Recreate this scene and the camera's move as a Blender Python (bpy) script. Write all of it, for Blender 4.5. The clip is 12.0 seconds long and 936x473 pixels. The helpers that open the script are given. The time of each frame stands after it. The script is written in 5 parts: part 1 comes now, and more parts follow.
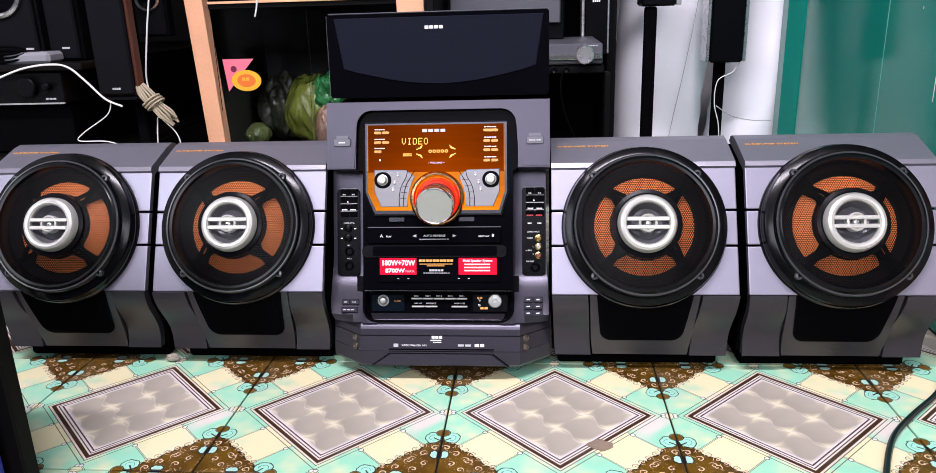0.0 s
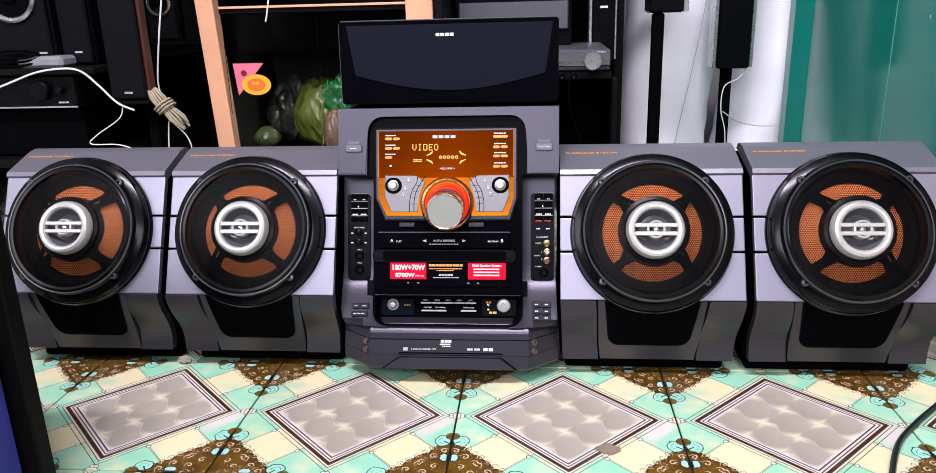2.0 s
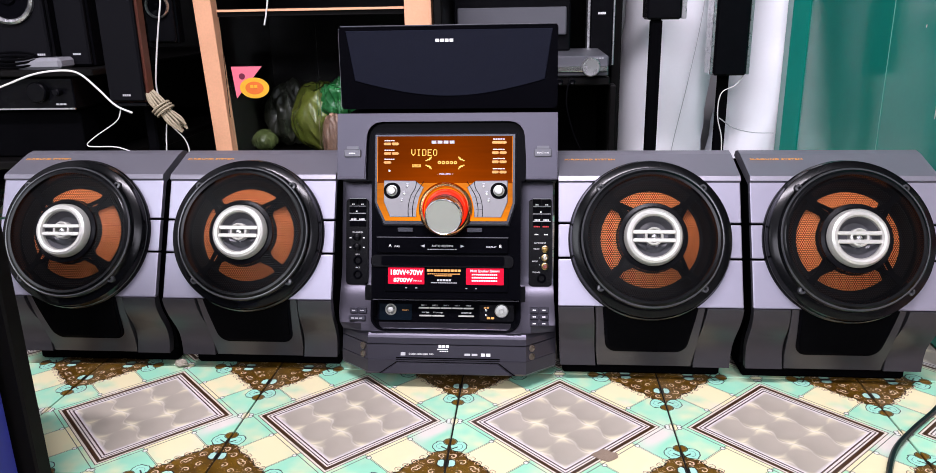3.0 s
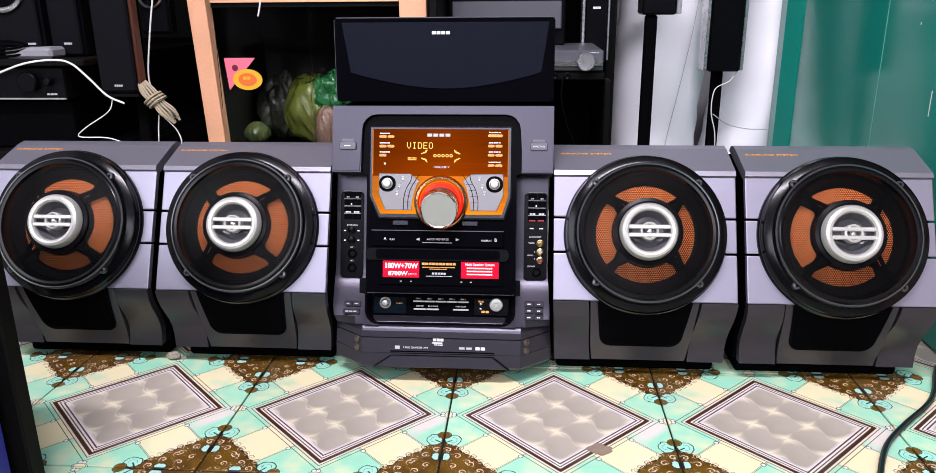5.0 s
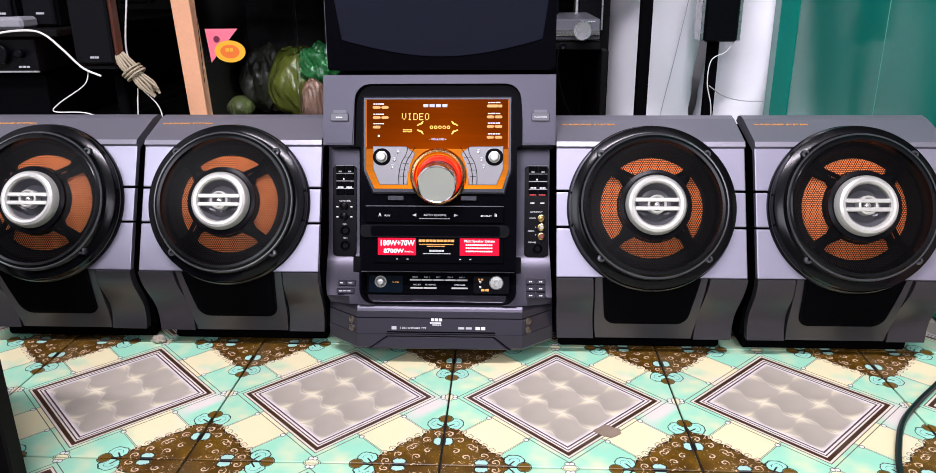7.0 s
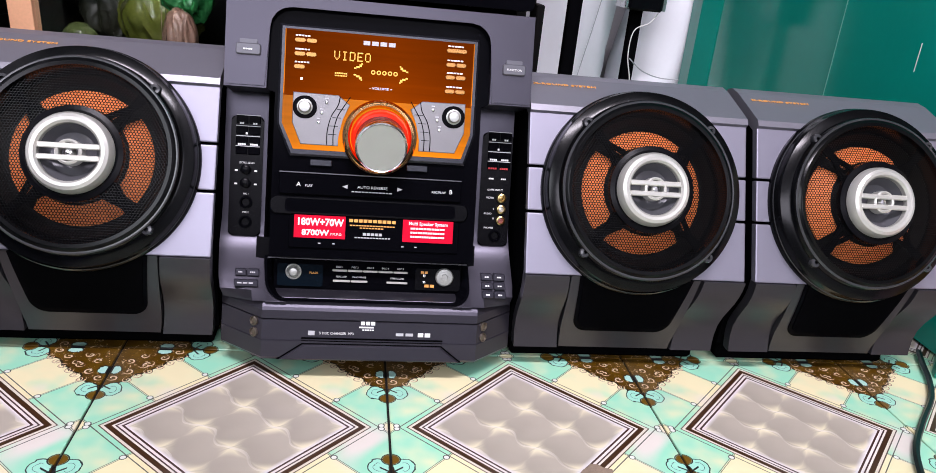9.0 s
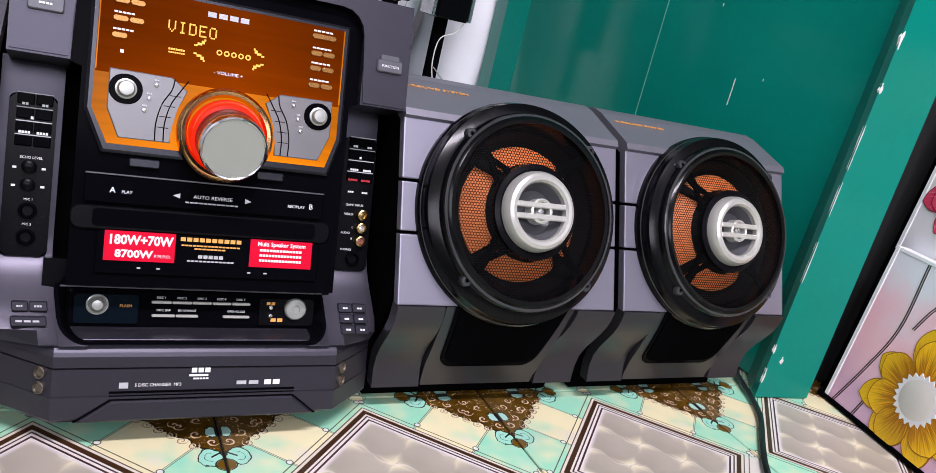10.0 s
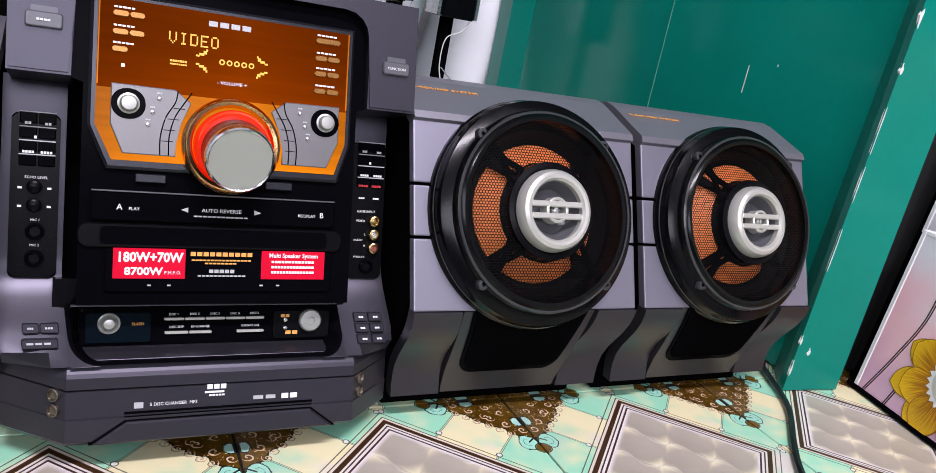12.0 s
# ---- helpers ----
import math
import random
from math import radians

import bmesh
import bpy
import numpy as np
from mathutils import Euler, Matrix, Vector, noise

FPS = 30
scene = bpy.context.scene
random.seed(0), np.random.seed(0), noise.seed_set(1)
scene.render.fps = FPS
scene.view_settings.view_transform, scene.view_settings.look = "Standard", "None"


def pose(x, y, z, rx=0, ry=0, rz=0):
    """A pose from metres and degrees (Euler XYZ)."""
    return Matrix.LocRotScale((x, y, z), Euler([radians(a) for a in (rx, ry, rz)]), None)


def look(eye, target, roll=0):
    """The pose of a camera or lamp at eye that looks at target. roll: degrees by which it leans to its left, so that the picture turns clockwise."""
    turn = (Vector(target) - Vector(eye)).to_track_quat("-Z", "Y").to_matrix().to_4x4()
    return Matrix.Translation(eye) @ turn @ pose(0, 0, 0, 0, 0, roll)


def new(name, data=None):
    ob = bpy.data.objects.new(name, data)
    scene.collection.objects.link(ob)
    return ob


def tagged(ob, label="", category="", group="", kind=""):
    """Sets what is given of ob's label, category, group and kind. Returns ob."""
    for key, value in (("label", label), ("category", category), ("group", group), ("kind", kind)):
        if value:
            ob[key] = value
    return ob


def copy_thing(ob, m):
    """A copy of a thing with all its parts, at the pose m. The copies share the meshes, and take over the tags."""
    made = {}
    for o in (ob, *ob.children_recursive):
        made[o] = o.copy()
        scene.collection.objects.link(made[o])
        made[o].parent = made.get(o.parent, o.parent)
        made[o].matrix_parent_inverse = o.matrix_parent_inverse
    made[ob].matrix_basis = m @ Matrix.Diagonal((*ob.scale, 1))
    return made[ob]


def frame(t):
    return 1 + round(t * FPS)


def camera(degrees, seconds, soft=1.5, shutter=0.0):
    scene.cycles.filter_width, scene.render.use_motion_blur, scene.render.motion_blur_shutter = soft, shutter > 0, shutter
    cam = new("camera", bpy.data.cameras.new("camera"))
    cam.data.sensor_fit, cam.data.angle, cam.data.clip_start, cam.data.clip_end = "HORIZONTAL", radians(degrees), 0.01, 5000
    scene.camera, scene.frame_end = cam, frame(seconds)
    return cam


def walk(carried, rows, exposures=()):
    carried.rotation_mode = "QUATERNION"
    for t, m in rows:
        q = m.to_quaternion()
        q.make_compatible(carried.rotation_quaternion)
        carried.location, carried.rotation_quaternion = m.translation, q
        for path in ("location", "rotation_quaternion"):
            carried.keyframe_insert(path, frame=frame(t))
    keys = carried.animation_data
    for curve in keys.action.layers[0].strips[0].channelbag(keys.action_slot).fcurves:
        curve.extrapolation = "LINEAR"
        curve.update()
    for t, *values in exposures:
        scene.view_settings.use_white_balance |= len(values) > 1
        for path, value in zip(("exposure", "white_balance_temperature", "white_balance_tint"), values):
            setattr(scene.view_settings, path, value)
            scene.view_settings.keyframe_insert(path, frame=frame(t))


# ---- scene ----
cam = camera(62.9, 12.0, soft=0.6)
PATH = [
    (0, (0.1, -0.899, 0.455), (-0.073, 1.002, -0.142), -1.8),
    (0.5, (0.096, -0.904, 0.458), (-0.069, 0.995, -0.147), -1.6),
    (1, (0.096, -0.907, 0.458), (-0.082, 0.992, -0.144), -1.7),
    (1.5, (0.098, -0.908, 0.462), (-0.093, 0.99, -0.139), -1.9),
    (2, (0.094, -0.908, 0.462), (-0.089, 0.994, -0.13), -1.6),
    (2.5, (0.091, -0.909, 0.465), (-0.084, 0.995, -0.123), -1.3),
    (3, (0.09, -0.909, 0.465), (-0.08, 0.997, -0.119), -1.1),
    (5, (0.084, -0.908, 0.463), (-0.061, 0.995, -0.134), -0.5),
    (5.5, (0.083, -0.908, 0.463), (-0.059, 0.994, -0.142), -0.4),
    (6, (0.082, -0.905, 0.461), (-0.051, 0.994, -0.154), -0.5),
    (6.5, (0.071, -0.89, 0.453), (-0.042, 1.004, -0.179), -0.6),
    (8.5, (0.011, -0.76, 0.422), (0.078, 1.11, -0.284), 3.1),
    (9, (-0.044, -0.679, 0.391), (0.271, 1.165, -0.317), 6.1),
    (9.5, (-0.107, -0.587, 0.363), (0.561, 1.177, -0.303), 10.5),
    (10, (-0.121, -0.554, 0.353), (0.83, 1.107, -0.227), 13.8),
    (10.5, (-0.13, -0.554, 0.35), (0.913, 1.063, -0.197), 14.3),
    (11, (-0.125, -0.551, 0.351), (0.921, 1.062, -0.203), 13.8),
    (11.5, (-0.122, -0.546, 0.352), (0.914, 1.07, -0.21), 13.3),
    (12, (-0.115, -0.541, 0.352), (0.803, 1.134, -0.239), 11.2),
]
walk(cam, [(t, look(eye, target, roll)) for t, eye, target, roll in PATH],
     [(0.0, -0.08), (8.0, -0.11), (9.5, -0.24), (10.2, -0.31), (12.0, -0.33)])

# ---- world and light ----
world = bpy.data.worlds.new("room_world")
scene.world = world
world.use_nodes = True
world.node_tree.nodes["Background"].inputs[0].default_value = (0.8, 0.9, 1.0, 1)
world.node_tree.nodes["Background"].inputs[1].default_value = 0.02
scene.view_settings.exposure = 0.0


def area_lamp(name, eye, target, w, h, power, colour):
    data = bpy.data.lights.new(name, "AREA")
    data.shape, data.size, data.size_y, data.energy, data.color = "RECTANGLE", w, h, power, colour
    ob = new(name, data)
    ob.matrix_world = look(eye, target)
    return ob


area_lamp("window_daylight", (-0.30, -3.95, 1.90), (-0.30, 0.0, 1.0), 2.1, 1.30, 98, (0.93, 0.90, 1.04))
# unseen lamp, added at the left wall to brighten the left speakers
area_lamp("left_fill_light", (-1.74, -1.9, 1.55), (0.0, -0.6, 0.6), 1.5, 1.0, 42, (0.88, 0.91, 1.0))
area_lamp("tube_light", (-0.10, -1.40, 2.55), (0.10, 0.6, 0.3), 1.4, 0.16, 106, (1.0, 0.92, 1.05))


# ---- node helpers ----
class V:
    """A value in a node tree, with arithmetic."""

    def __init__(self, tree, sock):
        self.tree, self.sock = tree, sock

    def op(self, kind, *others):
        node = self.tree.nodes.new("ShaderNodeMath")
        node.operation = kind
        for n, v in enumerate((self,) + others):
            if isinstance(v, V):
                self.tree.links.new(v.sock, node.inputs[n])
            else:
                node.inputs[n].default_value = v
        return V(self.tree, node.outputs[0])

    def __add__(self, o): return self.op("ADD", o)
    def __sub__(self, o): return self.op("SUBTRACT", o)
    def __mul__(self, o): return self.op("MULTIPLY", o)
    def __truediv__(self, o): return self.op("DIVIDE", o)
    def abs(self): return self.op("ABSOLUTE")
    def sin(self): return self.op("SINE")
    def lt(self, o): return self.op("LESS_THAN", o)
    def gt(self, o): return self.op("GREATER_THAN", o)
    def min(self, o): return self.op("MINIMUM", o)
    def max(self, o): return self.op("MAXIMUM", o)
    def between(self, a, b): return self.gt(a) * self.lt(b)

    def soft(self, a, b):
        node = self.tree.nodes.new("ShaderNodeMapRange")
        node.interpolation_type = "SMOOTHSTEP"
        self.tree.links.new(self.sock, node.inputs[0])
        node.inputs[1].default_value, node.inputs[2].default_value = a, b
        return V(self.tree, node.outputs[0])


def material(name, colour, rough=0.5, metal=0.0, grain=0.0, scale=60.0, bump=0.0, wear=0.0, coat=0.0, spec=0.5, emit=None, power=0.0):
    """A node material with two scales of variation in colour and gloss."""
    m = bpy.data.materials.new(name)
    m.use_nodes = True
    tree = m.node_tree
    b = tree.nodes["Principled BSDF"]
    b.inputs["Base Color"].default_value = (*colour, 1)
    b.inputs["Roughness"].default_value = rough
    b.inputs["Metallic"].default_value = metal
    b.inputs["Coat Weight"].default_value = coat
    b.inputs["Coat Roughness"].default_value = 0.08
    b.inputs["Specular IOR Level"].default_value = spec
    if emit:
        b.inputs["Emission Color"].default_value = (*emit, 1)
        b.inputs["Emission Strength"].default_value = power
    if grain or bump or wear:
        coord = tree.nodes.new("ShaderNodeTexCoord")
        fine = noise_node(tree, coord.outputs["Object"], scale * 8, 4)
        broad = noise_node(tree, coord.outputs["Object"], scale * 0.4, 3)
        k = (fine - 0.5) * (2 * grain) + (broad - 0.5) * (2 * wear) + 1.0
        mix = tree.nodes.new("ShaderNodeVectorMath")
        mix.operation = "SCALE"
        mix.inputs[0].default_value = colour
        tree.links.new(k.sock, mix.inputs["Scale"])
        tree.links.new(mix.outputs[0], b.inputs["Base Color"])
        r = (broad - 0.5) * min(0.07, wear * 1.4) + (fine - 0.5) * min(0.05, grain) + rough
        tree.links.new(r.sock, b.inputs["Roughness"])
        if bump:
            bn = tree.nodes.new("ShaderNodeBump")
            bn.inputs["Strength"].default_value = bump
            bn.inputs["Distance"].default_value = 0.001
            tree.links.new(fine.sock, bn.inputs["Height"])
            tree.links.new(bn.outputs[0], b.inputs["Normal"])
    return m


def noise_node(tree, vector, scale, detail=2.0, distortion=0.0):
    n = tree.nodes.new("ShaderNodeTexNoise")
    n.inputs["Scale"].default_value = scale
    n.inputs["Detail"].default_value = detail
    n.inputs["Distortion"].default_value = distortion
    tree.links.new(vector, n.inputs["Vector"])
    return V(tree, n.outputs["Fac"])


def blend(tree, fac, a, b):
    """Colour a where fac is 0, b where it is 1; each a tuple or a socket."""
    n = tree.nodes.new("ShaderNodeMix")
    n.data_type = "RGBA"
    tree.links.new(fac.sock, n.inputs["Factor"])
    for socket, c in ((n.inputs[6], a), (n.inputs[7], b)):
        if isinstance(c, tuple):
            socket.default_value = (*c, 1)
        else:
            tree.links.new(c, socket)
    return n.outputs[2]


# ---- materials ----
SILVER = material("silver_grey_paint", (0.275, 0.265, 0.325), 0.42, 0.70, 0.035, 300, 0.012, 0.02)
UNITGREY = material("gunmetal_paint", (0.052, 0.049, 0.064), 0.33, 0.70, 0.035, 300, 0.01, 0.02)
# the silver paint again, darkened for the speakers' shaded tops
SILVERDIM = material("dimmed_silver_grey_paint", (0.19, 0.185, 0.215), 0.36, 0.45, 0.04, 300, 0.015, 0.03)
GLOSS = material("gloss_black_plastic", (0.002, 0.002, 0.003), 0.12, 0.0, 0.1, 30, 0.0, 0.2, spec=0.010)
RINGBLACK = material("moulded_black_ring", (0.0022, 0.0024, 0.0028), 0.17, 0.0, 0.1, 60, 0.0, 0.2, spec=0.17)
RINGEDGE = material("polished_ring_edge", (0.03, 0.031, 0.034), 0.18, 0.0, 0.05, 60, 0.0, 0.05, spec=0.5)
MESHWIRE = material("black_wire_mesh", (0.0022, 0.0022, 0.0025), 0.24, 0.0, 0.1, 60, 0.0, 0.1, spec=0.10)
BOWL = material("dark_grey_bowl", (0.10, 0.10, 0.11), 0.3, 0.3, 0.1, 90, 0.02, 0.1)
AMBERKEY = material("amber_tinted_button", (0.30, 0.14, 0.035), 0.28, 0.7, 0.05, 200, 0.0, 0.05)
KNOB = material("satin_silver_knob", (0.42, 0.43, 0.40), 0.34, 0.6, 0.03, 200, 0.02, 0.02)
# the silver paint with the shade of the speakers' lower fronts in its colour
SILVERSHADE = material("shaded_silver_grey_paint", (0.048, 0.046, 0.054), 0.32, 0.6, 0.03, 300, 0.012, 0.02)
RIMGREY = material("dark_blue_grey_rim", (0.022, 0.023, 0.030), 0.22, 0.5, 0.05, 120, 0.02, 0.05)
SATIN = material("satin_black_plastic", (0.0028, 0.0028, 0.0038), 0.26, 0.0, 0.15, 90, 0.02, 0.2, spec=0.09)
MATT = material("matt_black_plastic", (0.0025, 0.0025, 0.0030), 0.6, 0.0, 0.2, 60, 0.05, 0.2, spec=0.0)
RUBBER = material("black_rubber", (0.006, 0.006, 0.007), 0.5, 0.0, 0.15, 90, 0.1, 0.1)
CLOTHDARK = material("dark_grille_cloth", (0.0035, 0.0035, 0.005), 0.7, 0.0, 0.4, 260, 0.4, 0.1, spec=0.08)
CLOTHBLACK = material("black_grille_cloth", (0.0045, 0.0055, 0.0125), 0.6, 0.0, 0.5, 260, 0.5, 0.1, spec=0.09)
ORANGE = material("orange_cone", (0.98, 0.27, 0.075), 0.5, 0.0, 0.15, 90, 0.1, 0.1)
CONE = material("black_cone_paper", (0.0035, 0.003, 0.003), 0.55, 0.0, 0.3, 60, 0.2, 0.2, spec=0.10)
WHITEMETAL = material("pale_satin_metal", (0.56, 0.555, 0.51), 0.30, 0.45, 0.06, 200, 0.06, 0.06)
CHROME = material("chrome", (0.75, 0.75, 0.76), 0.16, 1.0, 0.03, 60, 0, 0.03)
STEEL = material("brushed_steel", (0.60, 0.60, 0.61), 0.28, 0.9, 0.06, 200, 0.05, 0.05)
BRASS = material("brass_socket", (0.42, 0.30, 0.13), 0.28, 1.0, 0.05, 90, 0, 0.05)
WHITEINK = material("white_print", (0.82, 0.82, 0.82), 0.5)
GREYINK = material("grey_print", (0.45, 0.45, 0.47), 0.5)
ORANGEINK = material("orange_print", (0.80, 0.36, 0.08), 0.45)
REDINK = material("red_print", (0.5, 0.02, 0.03), 0.45)
REDSTICKER = material("red_sticker", (0.60, 0.006, 0.03), 0.35, 0.0, 0.04, 60, 0, 0.06, spec=0.03)
SCREWMETAL = material("worn_screw_metal", (0.20, 0.17, 0.14), 0.35, 0.9, 0.2, 200, 0.05, 0.15)
FOOTKEY = material("dark_lavender_key", (0.035, 0.034, 0.046), 0.3, 0.4, 0.04, 200, 0.01, 0.03)
KEYGREY = material("grey_button", (0.10, 0.10, 0.115), 0.4, 0.3, 0.06, 90, 0.03, 0.05)
GREEN = material("green_gloss_paint", (0.003, 0.25, 0.185), 0.13, 0.0, 0.05, 14, 0.10, 0.18, spec=0.42)
GREENPOST = material("green_post_paint", (0.002, 0.22, 0.165), 0.30, 0.0, 0.05, 14, 0.08, 0.14, spec=0.18)
WOODTRIM = material("pale_wood_trim", (0.84, 0.44, 0.25), 0.5, 0.0, 0.10, 30, 0.1, 0.14)
BLACKWOOD = material("black_stained_wood", (0.004, 0.0036, 0.0036), 0.55, 0.0, 0.3, 20, 0.1, 0.3, spec=0.08)
BROWNWOOD = material("dark_brown_veneer", (0.10, 0.028, 0.016), 0.45, 0.0, 0.25, 30, 0.05, 0.2)
WHITECLOTH = material("white_wrapping_sheet", (0.93, 0.92, 0.96), 0.6, 0.0, 0.02, 20, 0.1, 0.05)
SILVERPANEL = material("silver_panel_paint", (0.18, 0.175, 0.18), 0.34, 0.55, 0.05, 120, 0.03, 0.05)
DARKWALL = material("dark_wall_paint", (0.02, 0.02, 0.02), 0.6, 0.0, 0.2, 12, 0.1, 0.2, spec=0.2)
WALLPAINT = material("white_wall_paint", (0.62, 0.62, 0.64), 0.7, 0.0, 0.03, 12, 0.1, 0.04)
FRONTPAINT = material("grey_wall_paint", (0.16, 0.16, 0.17), 0.7, 0.0, 0.05, 12, 0.1, 0.06)
SIDEPAINT = material("pale_grey_wall_paint", (0.40, 0.40, 0.42), 0.7, 0.0, 0.04, 12, 0.1, 0.05)
CEILPAINT = material("grey_ceiling_paint", (0.30, 0.30, 0.31), 0.8, 0.0, 0.03, 12, 0.1, 0.03)
WIRE = material("white_wire", (0.75, 0.74, 0.70), 0.5, 0.0, 0.05, 60, 0, 0.05)
ROPE = material("beige_cord", (0.36, 0.30, 0.20), 0.7, 0.0, 0.2, 120, 0.3, 0.1)


# ---- building helpers ----
def thing(name, loc, label, category, group="", kind=""):
    ob = new(name)
    ob.empty_display_size = 0.02
    ob.location = loc
    return tagged(ob, label, category, group, kind)


def root_of(ob):
    while ob.parent:
        ob = ob.parent
    return ob


def part(name, bm, mat, parent=None, label="", smooth=False):
    """Links a bmesh, given in the place's own metres, as one mesh object under a thing or a part."""
    bmesh.ops.recalc_face_normals(bm, faces=bm.faces)
    if parent:
        bm.transform(Matrix.Translation(-root_of(parent).location))
    me = bpy.data.meshes.new(name)
    bm.to_mesh(me)
    bm.free()
    me.materials.append(mat)
    if smooth:
        for p in me.polygons:
            p.use_smooth = True
        me.set_sharp_from_angle(angle=radians(34))
    ob = new(name, me)
    if parent:
        ob.parent = parent
    if label:
        ob["label"] = label
    return ob


def solid(name, bm, mat, label, category, group="", kind="", smooth=False):
    """A top-level thing of one mesh."""
    return tagged(part(name, bm, mat, None, "", smooth), label, category, group, kind)


def box(bm, x0, x1, y0, y1, z0, z1, bevel=0.0, m=None, seg=1):
    made = bmesh.ops.create_cube(bm, size=1.0)["verts"]
    bmesh.ops.transform(bm, matrix=Matrix.LocRotScale(((x0 + x1) / 2, (y0 + y1) / 2, (z0 + z1) / 2), None, (x1 - x0, y1 - y0, z1 - z0)), verts=made)
    if bevel:
        edges = list({e for v in made for e in v.link_edges})
        made = list({v for f in bmesh.ops.bevel(bm, geom=edges, offset=bevel, segments=seg, affect="EDGES", profile=0.6)["faces"] for v in f.verts} | {v for v in made if v.is_valid})
    if m is not None:
        bmesh.ops.transform(bm, matrix=m, verts=made)
    return bm


def boxed(*a, **k):
    return box(bmesh.new(), *a, **k)


def plate(bm, pts, y0, y1, m=None, bevel=0.0, seg=1):
    """A plate whose outline pts lies in x and z, from depth y0 to y1; its front edge y0 may be bevelled."""
    front = [bm.verts.new((x, y0, z)) for x, z in pts]
    back = [bm.verts.new((x, y1, z)) for x, z in pts]
    n = len(pts)
    top = bm.faces.new(front)
    bm.faces.new(back[::-1])
    for i in range(n):
        bm.faces.new((front[i], back[i], back[(i + 1) % n], front[(i + 1) % n]))
    made = front + back
    if bevel:
        got = bmesh.ops.bevel(bm, geom=list(top.edges), offset=bevel, segments=seg, affect="EDGES")
        made = list({v for f in got["faces"] for v in f.verts} | {v for v in made if v.is_valid})
    if m is not None:
        bmesh.ops.transform(bm, matrix=m, verts=made)
    return bm


def plated(*a, **k):
    return plate(bmesh.new(), *a, **k)


def across(bm, pts, x0, x1, m=None):
    """A bar along x with the section pts in y and z."""
    a = [bm.verts.new((x0, y, z)) for y, z in pts]
    b = [bm.verts.new((x1, y, z)) for y, z in pts]
    n = len(pts)
    bm.faces.new(a), bm.faces.new(b[::-1])
    for i in range(n):
        bm.faces.new((a[i], b[i], b[(i + 1) % n], a[(i + 1) % n]))
    if m is not None:
        bmesh.ops.transform(bm, matrix=m, verts=a + b)
    return bm


def upright(bm, pts, z0, z1, m=None):
    """A post with the plan pts in x and y."""
    a = [bm.verts.new((x, y, z0)) for x, y in pts]
    b = [bm.verts.new((x, y, z1)) for x, y in pts]
    n = len(pts)
    bm.faces.new(a), bm.faces.new(b[::-1])
    for i in range(n):
        bm.faces.new((a[i], b[i], b[(i + 1) % n], a[(i + 1) % n]))
    if m is not None:
        bmesh.ops.transform(bm, matrix=m, verts=a + b)
    return bm


def rrect(x0, x1, z0, z1, r, n=5):
    pts = []
    for cx, cz, a0 in ((x1 - r, z1 - r, 0), (x0 + r, z1 - r, 90), (x0 + r, z0 + r, 180), (x1 - r, z0 + r, 270)):
        for i in range(n + 1):
            a = radians(a0 + 90 * i / n)
            pts.append((cx + r * math.cos(a), cz + r * math.sin(a)))
    return pts


def lathe(bm, prof, m=None, seg=64, closed=False):
    """Turns prof, pairs of radius and height, about the line that points out of the front (minus y)."""
    rings = []
    for r, h in prof:
        if r < 1e-6:
            rings.append([bm.verts.new((0, -h, 0))])
        else:
            rings.append([bm.verts.new((r * math.cos(2 * math.pi * i / seg), -h, r * math.sin(2 * math.pi * i / seg))) for i in range(seg)])
    pairs = list(zip(rings, rings[1:])) + ([(rings[-1], rings[0])] if closed else [])
    for a, b in pairs:
        for i in range(seg):
            j = (i + 1) % seg
            if len(a) == 1 and len(b) == 1:
                continue
            if len(a) == 1:
                bm.faces.new((a[0], b[j], b[i]))
            elif len(b) == 1:
                bm.faces.new((a[i], a[j], b[0]))
            else:
                bm.faces.new((a[i], a[j], b[j], b[i]))
    if m is not None:
        bmesh.ops.transform(bm, matrix=m, verts=[v for r in rings for v in r])
    return bm


def lathed(*a, **k):
    return lathe(bmesh.new(), *a, **k)


def tube(bm, pts, r, seg=8):
    """A round cord through pts."""
    pts = [Vector(p) for p in pts]
    rings = []
    side = Vector((0.3, 0.2, 1)).normalized()
    for i, p in enumerate(pts):
        d = (pts[min(i + 1, len(pts) - 1)] - pts[max(i - 1, 0)]).normalized()
        u = d.cross(side)
        if u.length < 0.1:
            u = d.cross(Vector((1, 0, 0)))
        u.normalize()
        w = d.cross(u)
        rr = r[i] if isinstance(r, (list, tuple)) else r
        rings.append([bm.verts.new(p + (u * math.cos(a) + w * math.sin(a)) * rr) for a in (2 * math.pi * k / seg for k in range(seg))])
    for a, b in zip(rings, rings[1:]):
        for k in range(seg):
            bm.faces.new((a[k], a[(k + 1) % seg], b[(k + 1) % seg], b[k]))
    bm.faces.new(rings[0][::-1]), bm.faces.new(rings[-1])
    return bm


def spline(pts, n=8):
    """A smooth line through pts."""
    pts = [Vector(p) for p in pts]
    ext = [2 * pts[0] - pts[1]] + pts + [2 * pts[-1] - pts[-2]]
    out = []
    for i in range(1, len(ext) - 2):
        a, b, c, d = ext[i - 1:i + 3]
        for k in range(n):
            t = k / n
            out.append(0.5 * (2 * b + (c - a) * t + (2 * a - 5 * b + 4 * c - d) * t * t + (3 * b - a - 3 * c + d) * t ** 3))
    return out + [pts[-1]]


